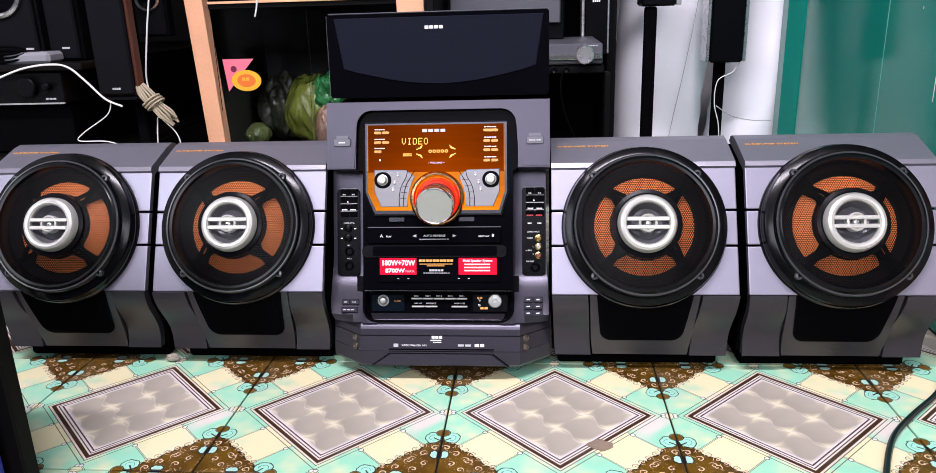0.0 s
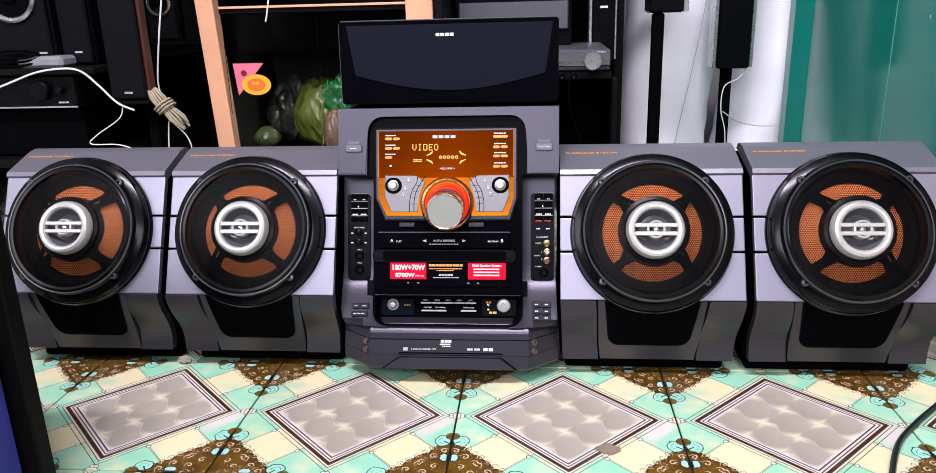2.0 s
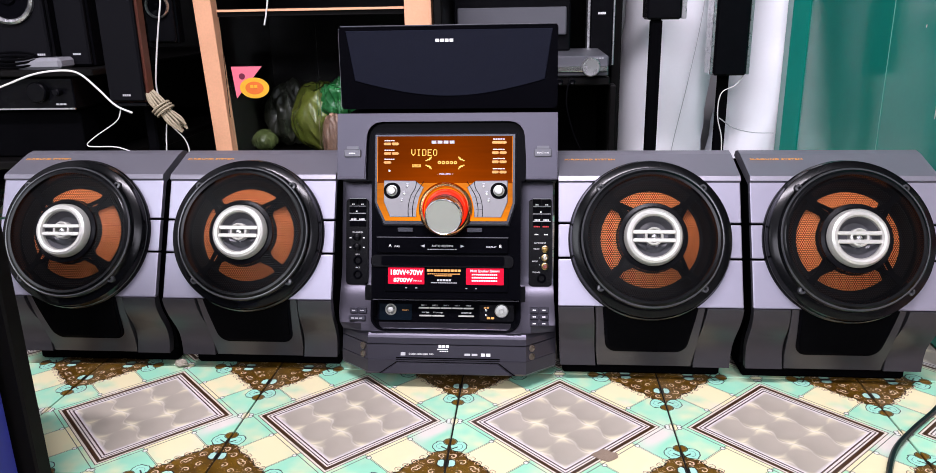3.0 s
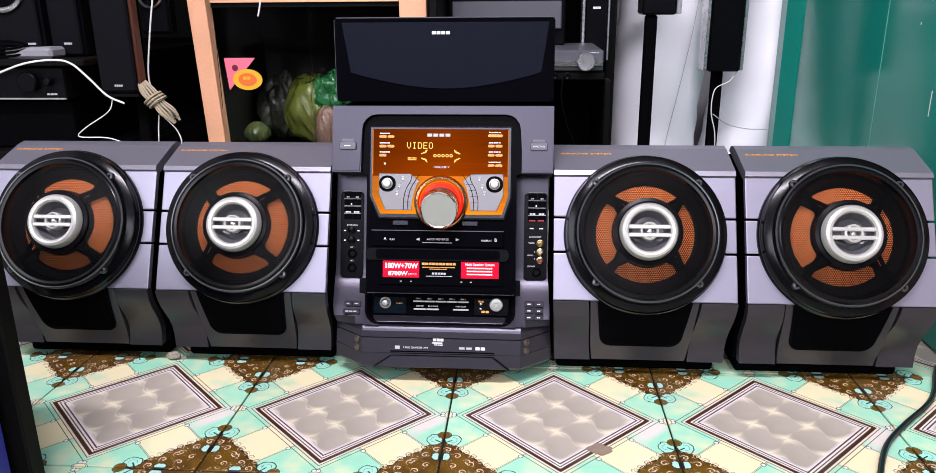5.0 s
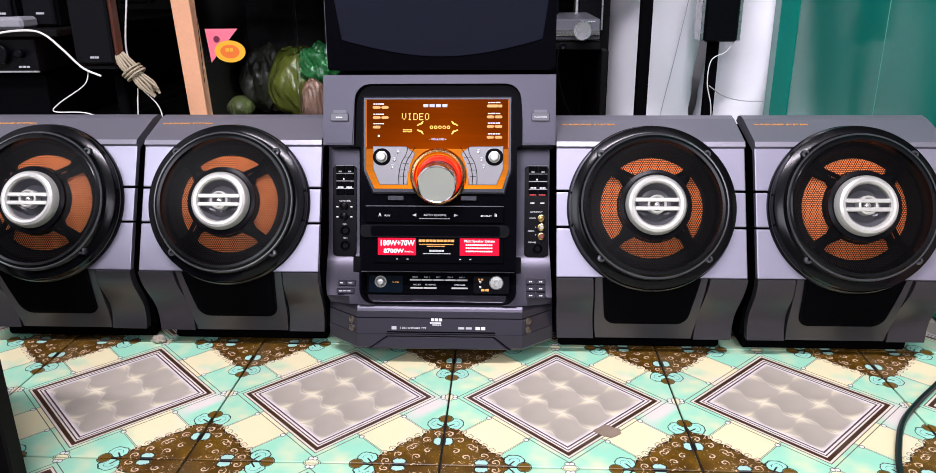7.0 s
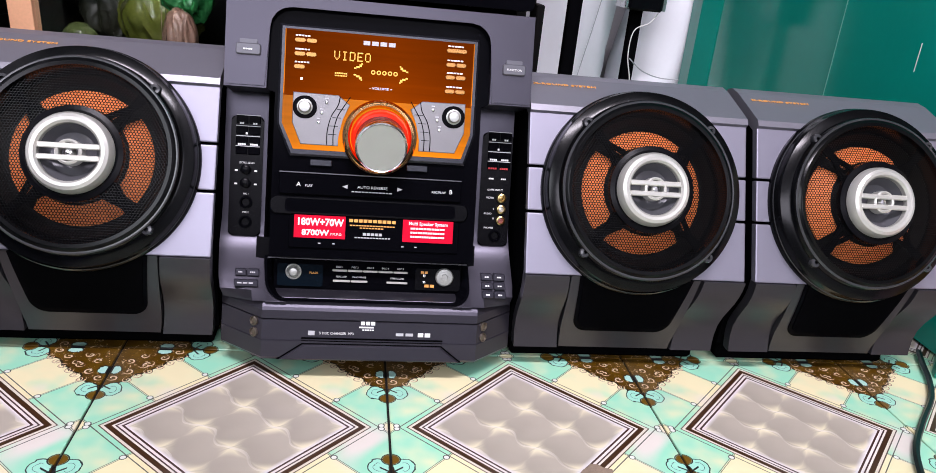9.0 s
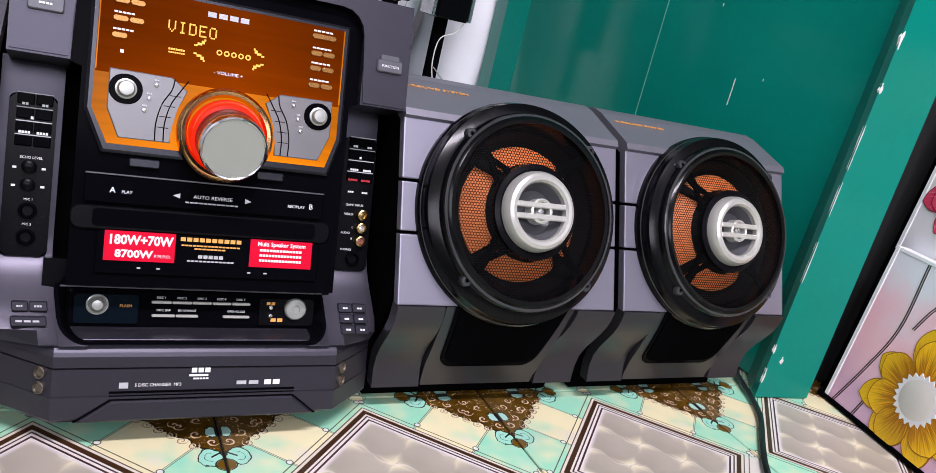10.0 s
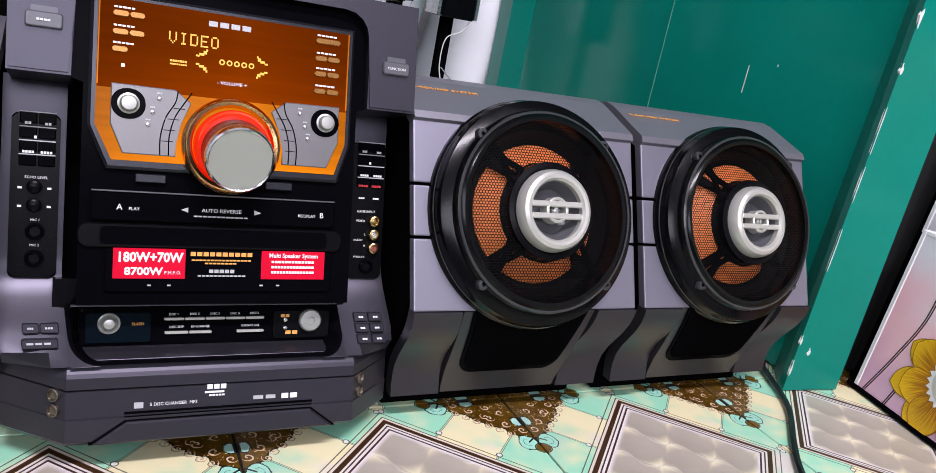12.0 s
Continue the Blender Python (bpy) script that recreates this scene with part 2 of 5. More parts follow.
def lettering(text, x, z, size, y, m=None, centre=True, wide=1.0, thick=0.0003, bold=0.0):
    """Raised letters in the plane of x and z at the depth y."""
    cu = bpy.data.curves.new("lettering", "FONT")
    cu.body, cu.size, cu.extrude = text, size, thick
    cu.align_x = "CENTER" if centre else "LEFT"
    cu.align_y = "CENTER"
    cu.resolution_u = 2
    cu.offset = size * bold
    ob = bpy.data.objects.new("lettering", cu)
    scene.collection.objects.link(ob)
    me = bpy.data.meshes.new_from_object(ob.evaluated_get(bpy.context.evaluated_depsgraph_get()))
    bpy.data.objects.remove(ob)
    bm = bmesh.new()
    bm.from_mesh(me)
    bpy.data.meshes.remove(me)
    place = Matrix.Translation((x, y, z)) @ Matrix.Rotation(radians(90), 4, "X") @ Matrix.Diagonal((wide, 1, 1, 1))
    bm.transform(m @ place if m is not None else place)
    return bm


def bars(bm, x, z, width, height, y, count, m=None):
    """Lines of small blocks that stand for print too small to read, or for a mark."""
    step = width / count
    for i in range(count):
        box(bm, x + step * i, x + step * (i + 0.78), y - 0.0004, y + 0.0004, z - height / 2, z + height / 2, m=m)
    return bm


# ---- structure: room ----
TILE = 0.25
solid("floor", boxed(-1.76, 0.80, -4.0, 1.42, -0.12, -0.0025), material("dark_grout", (0.005, 0.0045, 0.004), 0.7, 0, 0.3, 60, 0.1, 0.2),
      "dark grout bed under the patterned floor tiles", "floor", kind="structure")
solid("ceiling", boxed(-1.76, 0.86, -4.0, 1.42, 2.60, 2.70), CEILPAINT, "plain grey ceiling", "ceiling", kind="structure")
solid("wall_back", boxed(-1.76, 0.86, 1.42, 1.52, -0.12, 2.60), WALLPAINT, "plain white back wall", "wall", kind="structure")
solid("wall_front", boxed(-1.76, 0.86, -4.1, -4.0, -0.12, 2.60), FRONTPAINT, "plain grey wall", "wall", kind="structure")
solid("wall_left", boxed(-1.86, -1.76, -4.0, 1.42, -0.12, 2.60), WALLPAINT, "plain white side wall", "wall", kind="structure")
solid("wall_right", boxed(0.80, 0.90, -0.50, 1.42, -0.12, 2.60), DARKWALL, "dark painted side wall", "wall", kind="structure")
# unseen stretch of wall, kept pale to reflect in the right speakers
solid("wall_right_bounce", boxed(0.80, 0.90, -4.0, -0.50, -0.12, 2.60), SIDEPAINT, "unseen pale grey side wall that reflects light onto the speakers", "wall", kind="structure")

# added dark board; stands in for shade between the green post and the canvases
solid("gap_board", boxed(0.682, 0.80, 0.004, 0.054, 0.0, 2.60), DARKWALL, "dark board added for the shaded gap beside the door frame", "wall", kind="structure")

# green door with its frame, along the side wall
POST_SHEAR = Matrix.Identity(4)  # slants the near post to fit the camera's view
POST_SHEAR[0][2] = 0.024
door = thing("door_green", (0.66, 0.4, 0), "glossy dark green painted door panel in a green frame", "door", kind="structure")
part("door_panel", upright(bmesh.new(), [(0.636, 0.0), (0.644, 0.373), (0.672, 0.373), (0.672, 0.0)], 0.004, 2.1), GREEN, door)
part("door_panel", upright(bmesh.new(), [(0.6445, 0.3745), (0.655, 0.80), (0.672, 0.80), (0.672, 0.3745)], 0.004, 2.1), GREEN, door)
bm = upright(bmesh.new(), [(0.598, -0.030), (0.6790, -0.037), (0.680, -0.002), (0.634, 0.016), (0.604, -0.018)], 0.002, 2.15, POST_SHEAR)
part("near_jamb", bm, GREENPOST, door, "bright green painted post with chipped edges")
bm = upright(bmesh.new(), [(0.636, 0.835), (0.653, 0.782), (0.657, 0.782), (0.70, 0.80), (0.74, 0.90), (0.645, 0.90)], 0.002, 2.15)
part("far_jamb", bm, GREENPOST, door, "bright green painted post")

# the highlight along the seam, put in as a paler strip
part("panel_seam", boxed(0.6432, 0.6445, 0.3728, 0.3742, 0.004, 2.1), material("seam_highlight_green", (0.10, 0.36, 0.28), 0.4, 0, 0.1, 30, 0.1, 0.2), door, "pale strip for the highlight on the seam between the panels")
# chips and scratches in the paint
CHIP = material("bare_primer", (0.72, 0.76, 0.72), 0.6, 0, 0.1, 60, 0.1, 0.1)
for x, z, w, h in ((0.6000, 0.412, 0.0040, 0.020), (0.5995, 0.363, 0.0028, 0.012), (0.5990, 0.300, 0.0009, 0.05), (0.5990, 0.243, 0.0009, 0.04), (0.5990, 0.17, 0.0008, 0.05), (0.5990, 0.064, 0.0020, 0.012), (0.6160, 0.050, 0.0032, 0.010), (0.5990, 0.03, 0.0016, 0.02)):
    pts = [(x + w * (0.55 + 0.45 * math.sin(k * 2.4 + z * 40)) * math.cos(2 * math.pi * k / 9), z + 0.5 * h * math.sin(2 * math.pi * k / 9)) for k in range(9)]
    yy = -0.030 - 0.08 * (x - 0.598)
    part("paint_chip", plated(pts, yy - 0.0006, yy + 0.002, POST_SHEAR), CHIP, door, "pale chip in the paint")
for y, z0, z1 in ((0.196, 0.300, 0.335), (0.150, 0.340, 0.343), (0.26, 0.42, 0.424)):
    xx = 0.636 + 0.0214 * y
    part("paint_scratch", upright(bmesh.new(), [(xx - 0.0005, y), (xx - 0.0005, y + 0.0011), (xx + 0.001, y + 0.0011), (xx + 0.001, y)], z0, z1), CHIP, door, "pale scratch in the paint")


# ---- speakers ----
LEAN_S = 24.0
FACE = Matrix.Translation((0, -0.0997, 0.0036)) @ Matrix.Rotation(radians(-LEAN_S), 4, "X")
CV = 0.203  # height of the driver's centre up the sloping face
DRV = FACE @ Matrix.Translation((0, 0, CV))


BOX_FACE = Matrix.Translation((0, -0.0756, 0)) @ Matrix.Rotation(radians(-16.7), 4, "X")
LEANING = ((0.0, 0.0), (0.024, -0.0035), (0.050, 0.0), (0.110, -0.0105), (0.190, 0.0), (0.250, 0.0095), (0.300, 0.014))


def leaning(bm):
    """Tips the speaker's box forward at its waist and back at its head and foot, along the camera's sight lines to keep
    its early view.
    """
    for v in bm.verts:
        z = min(max(v.co.z, 0.0), 0.2999)
        for (z0, d0), (z1, d1) in zip(LEANING, LEANING[1:]):
            if z0 <= z < z1:
                k = (d0 + (d1 - d0) * (z - z0) / (z1 - z0)) / (v.co.y + 0.903)
        v.co.y, v.co.z = v.co.y + k * (v.co.y + 0.903), v.co.z + k * (v.co.z - 0.458)
    return bm


def flare(bm, xs_top, xs_bot, prof, back):
    """A curved upright strip; prof holds y and z from its top to its foot."""
    n = len(prof)
    rows = []
    for i, (y, z) in enumerate(prof):
        t = i / (n - 1)
        xa = xs_top[0] + (xs_bot[0] - xs_top[0]) * t
        xb = xs_top[1] + (xs_bot[1] - xs_top[1]) * t
        rows.append([bm.verts.new(p) for p in ((xa, y, z), (xb, y, z), (xb, y + back, z), (xa, y + back, z))])
    for a, b in zip(rows, rows[1:]):
        for k in range(4):
            bm.faces.new((a[k], a[(k + 1) % 4], b[(k + 1) % 4], b[k]))
    bm.faces.new(rows[0]), bm.faces.new(rows[-1][::-1])
    return bm


def honeycomb(r0, r1, pitch, wire, height):
    """A sheet of hexagonal wire mesh, bulging by height(r)."""
    bm = bmesh.new()
    s = pitch / math.sqrt(3)
    rows = int(r1 / (1.5 * s)) + 2
    done = set()
    for j in range(-rows, rows + 1):
        for i in range(-rows * 2, rows * 2 + 1):
            cx, cz = (i + 0.5 * (j % 2)) * pitch, j * 1.5 * s
            if math.hypot(cx, cz) > r1 + pitch:
                continue
            for k in range(6):
                a, b = [(cx + s * math.sin(radians(60 * q)), cz + s * math.cos(radians(60 * q))) for q in (k, k + 1)]
                mid = (round((a[0] + b[0]) * 5e4), round((a[1] + b[1]) * 5e4))
                ra, rb = math.hypot(*a), math.hypot(*b)
                if mid in done or max(ra, rb) > r1 or min(ra, rb) < r0:
                    continue
                done.add(mid)
                d = Vector((b[0] - a[0], b[1] - a[1])).normalized()
                nx, nz = -d.y * wire / 2, d.x * wire / 2
                ha, hb = height(ra), height(rb)
                bm.faces.new([bm.verts.new(p) for p in ((a[0] + nx, -ha, a[1] + nz), (b[0] + nx, -hb, b[1] + nz), (b[0] - nx, -hb, b[1] - nz), (a[0] - nx, -ha, a[1] - nz))])
    return bm


def arc_plate(bm, r0, r1, a0, a1, h0, h1, thick, m, n=14):
    pts = []
    for i in range(n + 1):
        a = radians(a0 + (a1 - a0) * i / n)
        pts.append([bm.verts.new(m @ Vector((r * math.cos(a), -h, r * math.sin(a)))) for r, h in ((r0, h0), (r1, h1), (r1, h1 - thick), (r0, h0 - thick))])
    for a, b in zip(pts, pts[1:]):
        for k in range(4):
            bm.faces.new((a[k], a[(k + 1) % 4], b[(k + 1) % 4], b[k]))
    bm.faces.new(pts[0]), bm.faces.new(pts[-1][::-1])
    return bm


LOWER = [(-0.0415, 0.1105), (-0.0415, 0.102), (-0.0405, 0.095), (-0.0375, 0.086), (-0.0325, 0.076), (-0.0275, 0.066), (-0.0240, 0.055), (-0.0222, 0.043), (-0.0215, 0.033), (-0.0215, 0.024)]


MIDDLE = [(-0.0415, 0.1105), (-0.0400, 0.095), (-0.0375, 0.080), (-0.0345, 0.065), (-0.0310, 0.050), (-0.0270, 0.040), (-0.0235, 0.032), (-0.0215, 0.024)]


def rounded_window(top, foot, z0, r, shift):
    """A panel on the curved lower front with round lower corners."""
    bm = bmesh.new()
    rows = []
    zs = [0.1105 - (0.1105 - z0 - r) * i / 10 for i in range(11)] + [z0 + r * (1 - math.sin(radians(a))) for a in (15, 30, 45, 60, 75, 88)]
    for z in zs:
        for (ya, za), (yb, zb) in zip(MIDDLE, MIDDLE[1:]):
            if za >= z >= zb:
                y = ya + (yb - ya) * (za - z) / (za - zb) + shift
        w = foot + (top - foot) * (z - z0) / (0.1105 - z0)
        if z < z0 + r:
            w -= r - math.sqrt(max(0.0, r * r - (z0 + r - z) ** 2))
        rows.append([bm.verts.new(p) for p in ((-w, y, z), (w, y, z), (w, y + 0.008, z), (-w, y + 0.008, z))])
    for a, b in zip(rows, rows[1:]):
        for k in range(4):
            bm.faces.new((a[k], a[(k + 1) % 4], b[(k + 1) % 4], b[k]))
    bm.faces.new(rows[0]), bm.faces.new(rows[-1][::-1])
    return bm


def speaker():
    sp = thing("speaker", (0, 0, 0), "silver-grey and black speaker with a round orange driver", "speaker", "four speakers beside the stereo")
    bm = across(bmesh.new(), [(0.0, 0.022), (-0.004, 0.060), (-0.024, 0.112), (0.010, 0.255), (0.062, 0.272), (0.075, 0.270), (0.24, 0.235), (0.24, 0.022)], -0.1065, 0.1065)
    part("cabinet", leaning(bm), MATT, sp)
    part("foot", boxed(-0.10, 0.10, 0.004, 0.235, 0.0, 0.022, 0.003), MATT, sp)
    # sloping face, in three bands
    for v0, v1 in ((0.2185, 0.2675), (0.1765, 0.2160), (0.1170, 0.1740)):
        part("front_panel", leaning(boxed(-0.1085, 0.1085, 0.003, 0.012, v0, v1, 0.0012, BOX_FACE, 2)), SILVER, sp)
    bm = across(bmesh.new(), [(0.0015, 0.2575), (0.0045, 0.2625), (0.055, 0.2795), (0.068, 0.2815), (0.078, 0.2790), (0.084, 0.272), (0.070, 0.268), (0.008, 0.250)], -0.1085, 0.1085)
    part("top_panel", leaning(bm), SILVERDIM, sp, "sloping silver-grey top panel, darkened for its shade")
    part("top_lettering", leaning(lettering("X-ROUND SYSTEM", -0.0685, 0, 0.0041, 0, Matrix.Translation((0, 0.040, 0.2755)) @ Matrix.Rotation(radians(-71.5), 4, "X"), wide=1.85)), ORANGEINK, sp, "small orange printed lettering")
    # lower flares and middle panel with its black window
    part("side_flare", leaning(flare(bmesh.new(), (-0.1085, -0.0665), (-0.104, -0.0600), LOWER, 0.012)), SILVERSHADE, sp, smooth=True)
    part("side_flare", leaning(flare(bmesh.new(), (0.0665, 0.1085), (0.0600, 0.104), LOWER, 0.012)), SILVERSHADE, sp, smooth=True)
    low = [(y + 0.0025, z) for y, z in MIDDLE]
    part("lower_panel", leaning(flare(bmesh.new(), (-0.0640, 0.0640), (-0.0575, 0.0575), low, 0.012)), SILVERSHADE, sp, smooth=True)
    part("window_rim", leaning(rounded_window(0.0560, 0.0485, 0.0475, 0.013, 0.0010)), GLOSS, sp, "gloss black rim", True)
    part("window", leaning(rounded_window(0.0525, 0.0455, 0.0525, 0.010, -0.0002)), MATT, sp, "black recessed window", True)
    # driver
    bm = lathed([(0.0968, -0.004), (0.0968, 0.0010), (0.0960, 0.0032), (0.0950, 0.0045), (0.0945, 0.0105), (0.0930, 0.0150), (0.0870, 0.0175), (0.0845, 0.0180), (0.0835, 0.0215), (0.0815, 0.0245), (0.0775, 0.0265), (0.0745, 0.0260), (0.0735, 0.0225), (0.0715, 0.0100), (0.0700, 0.0010)], DRV, 96)
    ring = part("surround_ring", bm, RINGBLACK, sp, "satin black moulded ring", True)
    part("ring_bead", lathed([(0.0825, 0.0225), (0.0828, 0.0243), (0.0818, 0.0252), (0.0806, 0.0250), (0.0804, 0.0240)], DRV, 80), RINGEDGE, ring, "", True)
    part("ring_bead", lathed([(0.0950, 0.0040), (0.0955, 0.0054), (0.0950, 0.0062), (0.0941, 0.0058)], DRV, 80), RINGEDGE, ring, "", True)
    for a in (45, 135, 225, 315):
        at = DRV @ Matrix.Translation((0.0840 * math.cos(radians(a)), 0, 0.0840 * math.sin(radians(a))))
        bm = lathed([(0.0, 0.0205), (0.0016, 0.0195), (0.0018, 0.0225), (0.0042, 0.0222), (0.0048, 0.0205), (0.0050, 0.0160)], at, 16)
        part("screw", bm, RINGEDGE, ring, "dark metal screw head")
    bm = lathed([(0.0725, 0.008), (0.0695, 0.0095), (0.0665, 0.006), (0.0625, 0.0006), (0.0585, 0.0006), (0.0390, 0.0155), (0.0330, 0.0200)], DRV, 64)
    cone = part("cone", bm, CONE, sp, "dark speaker cone", True)
    for a in (0, 90, 180, 270):
        part("cone_window", arc_plate(bmesh.new(), 0.0415, 0.0582, a - 39, a + 39, 0.0160, 0.0022, 0.0015, DRV), ORANGE, cone, "orange cone segment")
    for a in (45, 135, 225, 315):
        r = DRV @ Matrix.Rotation(radians(-a), 4, "Y")
        bm = plated([(0.032, -0.0110), (0.036, -0.0110), (0.0575, -0.0030), (0.0715, -0.0045), (0.0715, 0.0045), (0.0575, 0.0030), (0.036, 0.0110), (0.032, 0.0110), (0.032, 0.0080), (0.0500, 0.0010), (0.0500, -0.0010), (0.032, -0.0080)], -0.0215, -0.0190, r)
        part("spider_arm", bm, MATT, sp)
    mesh = honeycomb(0.030, 0.0742, 0.0025, 0.00068, lambda r: 0.0285 - 0.006 * (r / 0.074) ** 2)
    mesh.transform(DRV)
    part("grille", mesh, MESHWIRE, sp, "black hexagonal wire mesh")
    bm = lathed([(0.0235, 0.020), (0.0240, 0.0375), (0.0258, 0.0398), (0.0285, 0.0402), (0.0312, 0.0388), (0.0332, 0.0350), (0.0338, 0.0300), (0.0342, 0.0240)], DRV, 64)
    cap = part("tweeter_ring", bm, WHITEMETAL, sp, "pale satin metal ring", True)
    part("tweeter_post", lathed([(0.0335, 0.012), (0.0345, 0.0205), (0.0385, 0.0240)], DRV, 40), CONE, cap, "", True)
    part("tweeter_seat", lathed([(0.0405, 0.0235), (0.040, 0.0290), (0.036, 0.0300), (0.0335, 0.0290)], DRV, 48), SATIN, cap)
    part("tweeter_bowl", lathed([(0.0237, 0.033), (0.018, 0.024), (0.010, 0.021), (0.0, 0.021)], DRV, 40), BOWL, cap, "", True)
    for dz in (-0.0048, 0.0048):
        part("cross_bar", boxed(-0.0238, 0.0238, -0.0385, -0.0335, dz - 0.0023, dz + 0.0023, 0.0008, DRV), WHITEMETAL, cap)
    part("hub_ring", lathed([(0.0078, 0.028), (0.0078, 0.0375), (0.0090, 0.0385), (0.0105, 0.0375), (0.0108, 0.028)], DRV, 40), WHITEMETAL, cap, "", True)
    part("hub_dome", lathed([(0.0, 0.0372), (0.0025, 0.0365), (0.0045, 0.034), (0.0050, 0.028)], DRV, 24), CHROME, cap, "", True)
    return sp


first = speaker()
first.location = (0.229, 0, 0)
for x, y, turn in ((0.4570, 0.0, 0.0), (-0.268, 0.008, 0.0), (-0.496, 0.010, 0.0)):
    copy_thing(first, pose(x, y, 0, 0, 0, turn))

# ---- main stereo unit ----
LEAN_U = 17.0
U = Matrix.Translation((0, -0.0618, 0)) @ Matrix.Rotation(radians(-LEAN_U), 4, "X")
unit = thing("stereo_unit", (-0.018, 0.15, 0), "silver-grey and black stereo unit with a lit amber display", "stereo")
# about where the camera starts; parts of the front recede along its sight lines
VIEWPOINT = Vector((0.085, -0.906, 0.461))


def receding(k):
    """The sloping front, scaled by k about the camera's early place, so that it recedes but keeps its look from there.
    """
    return Matrix.Translation(VIEWPOINT) @ Matrix.Scale(k, 4) @ Matrix.Translation(-VIEWPOINT) @ U


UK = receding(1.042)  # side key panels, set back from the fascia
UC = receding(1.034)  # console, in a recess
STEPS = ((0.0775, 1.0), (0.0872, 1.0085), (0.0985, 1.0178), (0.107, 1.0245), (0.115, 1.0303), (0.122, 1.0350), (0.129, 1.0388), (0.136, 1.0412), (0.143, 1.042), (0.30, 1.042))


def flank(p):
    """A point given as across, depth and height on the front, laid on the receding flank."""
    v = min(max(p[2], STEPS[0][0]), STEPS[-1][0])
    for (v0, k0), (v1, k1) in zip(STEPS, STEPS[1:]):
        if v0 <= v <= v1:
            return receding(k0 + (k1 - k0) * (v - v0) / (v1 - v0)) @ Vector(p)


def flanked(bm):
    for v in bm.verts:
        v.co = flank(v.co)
    return bm


part("cabinet", across(bmesh.new(), [(0.03, 0.022), (0.045, 0.12), (0.082, 0.330), (0.36, 0.330), (0.36, 0.022)], -0.150, 0.114), MATT, unit)
part("foot", boxed(-0.125, 0.089, 0.015, 0.34, 0.0, 0.022, 0.002), RUBBER, unit)
arch = [(-0.119 + 0.020 * (1 - math.cos(radians(a))), 0.320 + 0.020 * math.sin(radians(a))) for a in (0, 22, 45, 67, 90)]
arch2 = [(0.0805 - 0.020 * (1 - math.cos(radians(a))), 0.320 + 0.020 * math.sin(radians(a))) for a in (90, 67, 45, 22, 0)]
bm = plated([(-0.155, 0.267), (-0.155, 0.349), (0.119, 0.349), (0.119, 0.267), (0.0805, 0.267)] + arch2[::-1] + arch[::-1] + [(-0.119, 0.267)], -0.007, 0.062, U, 0.0016, 2)
part("upper_frame", bm, UNITGREY, unit, "silver-grey moulded frame")
PILLAR = [(0.001, 0.001, 0.2668), (0.001, 0.001, 0.240), (0.001, 0.001, 0.200), (0.001, 0.001, 0.160), (0.0008, 0.0008, 0.149), (0.0005, 0.0005, 0.143), (-0.0002, -0.0002, 0.136), (-0.0010, -0.0010, 0.129), (-0.0015, -0.0015, 0.122), (-0.0018, -0.0018, 0.115), (-0.0018, -0.0018, 0.107), (-0.0010, -0.0018, 0.0985), (0.0050, -0.0015, 0.0872), (0.0235, -0.0010, 0.0775)]
for xo0, xo1, xi in ((-0.1495, -0.1535, -0.1125), (0.1135, 0.1175, 0.0750)):
    bm = bmesh.new()
    rows = []
    for k, (yo, yi, v) in enumerate(PILLAR):
        t = max(0.0, (k - 3) / 10)
        xo = xo0 + (xo1 - xo0) * t
        mid = xi + (xo - xi) * 0.30
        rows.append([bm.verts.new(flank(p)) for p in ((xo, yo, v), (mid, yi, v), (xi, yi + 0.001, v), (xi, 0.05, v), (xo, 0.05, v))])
    for p, q in zip(rows, rows[1:]):
        for k in range(5):
            bm.faces.new((p[k], p[(k + 1) % 5], q[(k + 1) % 5], q[k]))
    bm.faces.new(rows[0]), bm.faces.new(rows[-1][::-1])
    part("side_pillar", bm, UNITGREY, unit, "gunmetal pillar with a flared foot", True)
bm = plated([(-0.1118, 0.1185), (-0.1118, 0.2645), (-0.119, 0.267)] + arch + arch2 + [(0.0805, 0.267), (0.0743, 0.2645), (0.0743, 0.1185)], 0.001, 0.062, U)
part("fascia", bm, GLOSS, unit, "gloss black fascia")
# tray at the foot
bm = bmesh.new()
rows = []
for z, y in ((0.021, -0.050), (0.025, -0.0535), (0.040, -0.0505), (0.0405, -0.0490), (0.0578, -0.0440), (0.0580, -0.0405), (0.0590, -0.0405), (0.0592, -0.0438), (0.0665, -0.0418), (0.0690, -0.0400), (0.0760, -0.034)):
    rows.append([bm.verts.new(p) for p in ((-0.155, 0.05, z), (-0.155, y + 0.030, z), (-0.1155, y, z), (0.082, y, z), (0.119, y + 0.030, z), (0.119, 0.05, z))])
for a, b in zip(rows, rows[1:]):
    for k in range(6):
        bm.faces.new((a[k], a[(k + 1) % 6], b[(k + 1) % 6], b[k]))
bm.faces.new(rows[0]), bm.faces.new(rows[-1][::-1])
part("disc_tray", bm, UNITGREY, unit, "silver-grey disc tray front")
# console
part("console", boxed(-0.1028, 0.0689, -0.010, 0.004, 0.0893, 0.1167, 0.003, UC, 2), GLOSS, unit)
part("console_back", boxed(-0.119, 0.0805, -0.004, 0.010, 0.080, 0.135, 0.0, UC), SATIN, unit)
bm = bmesh.new()
loops = []
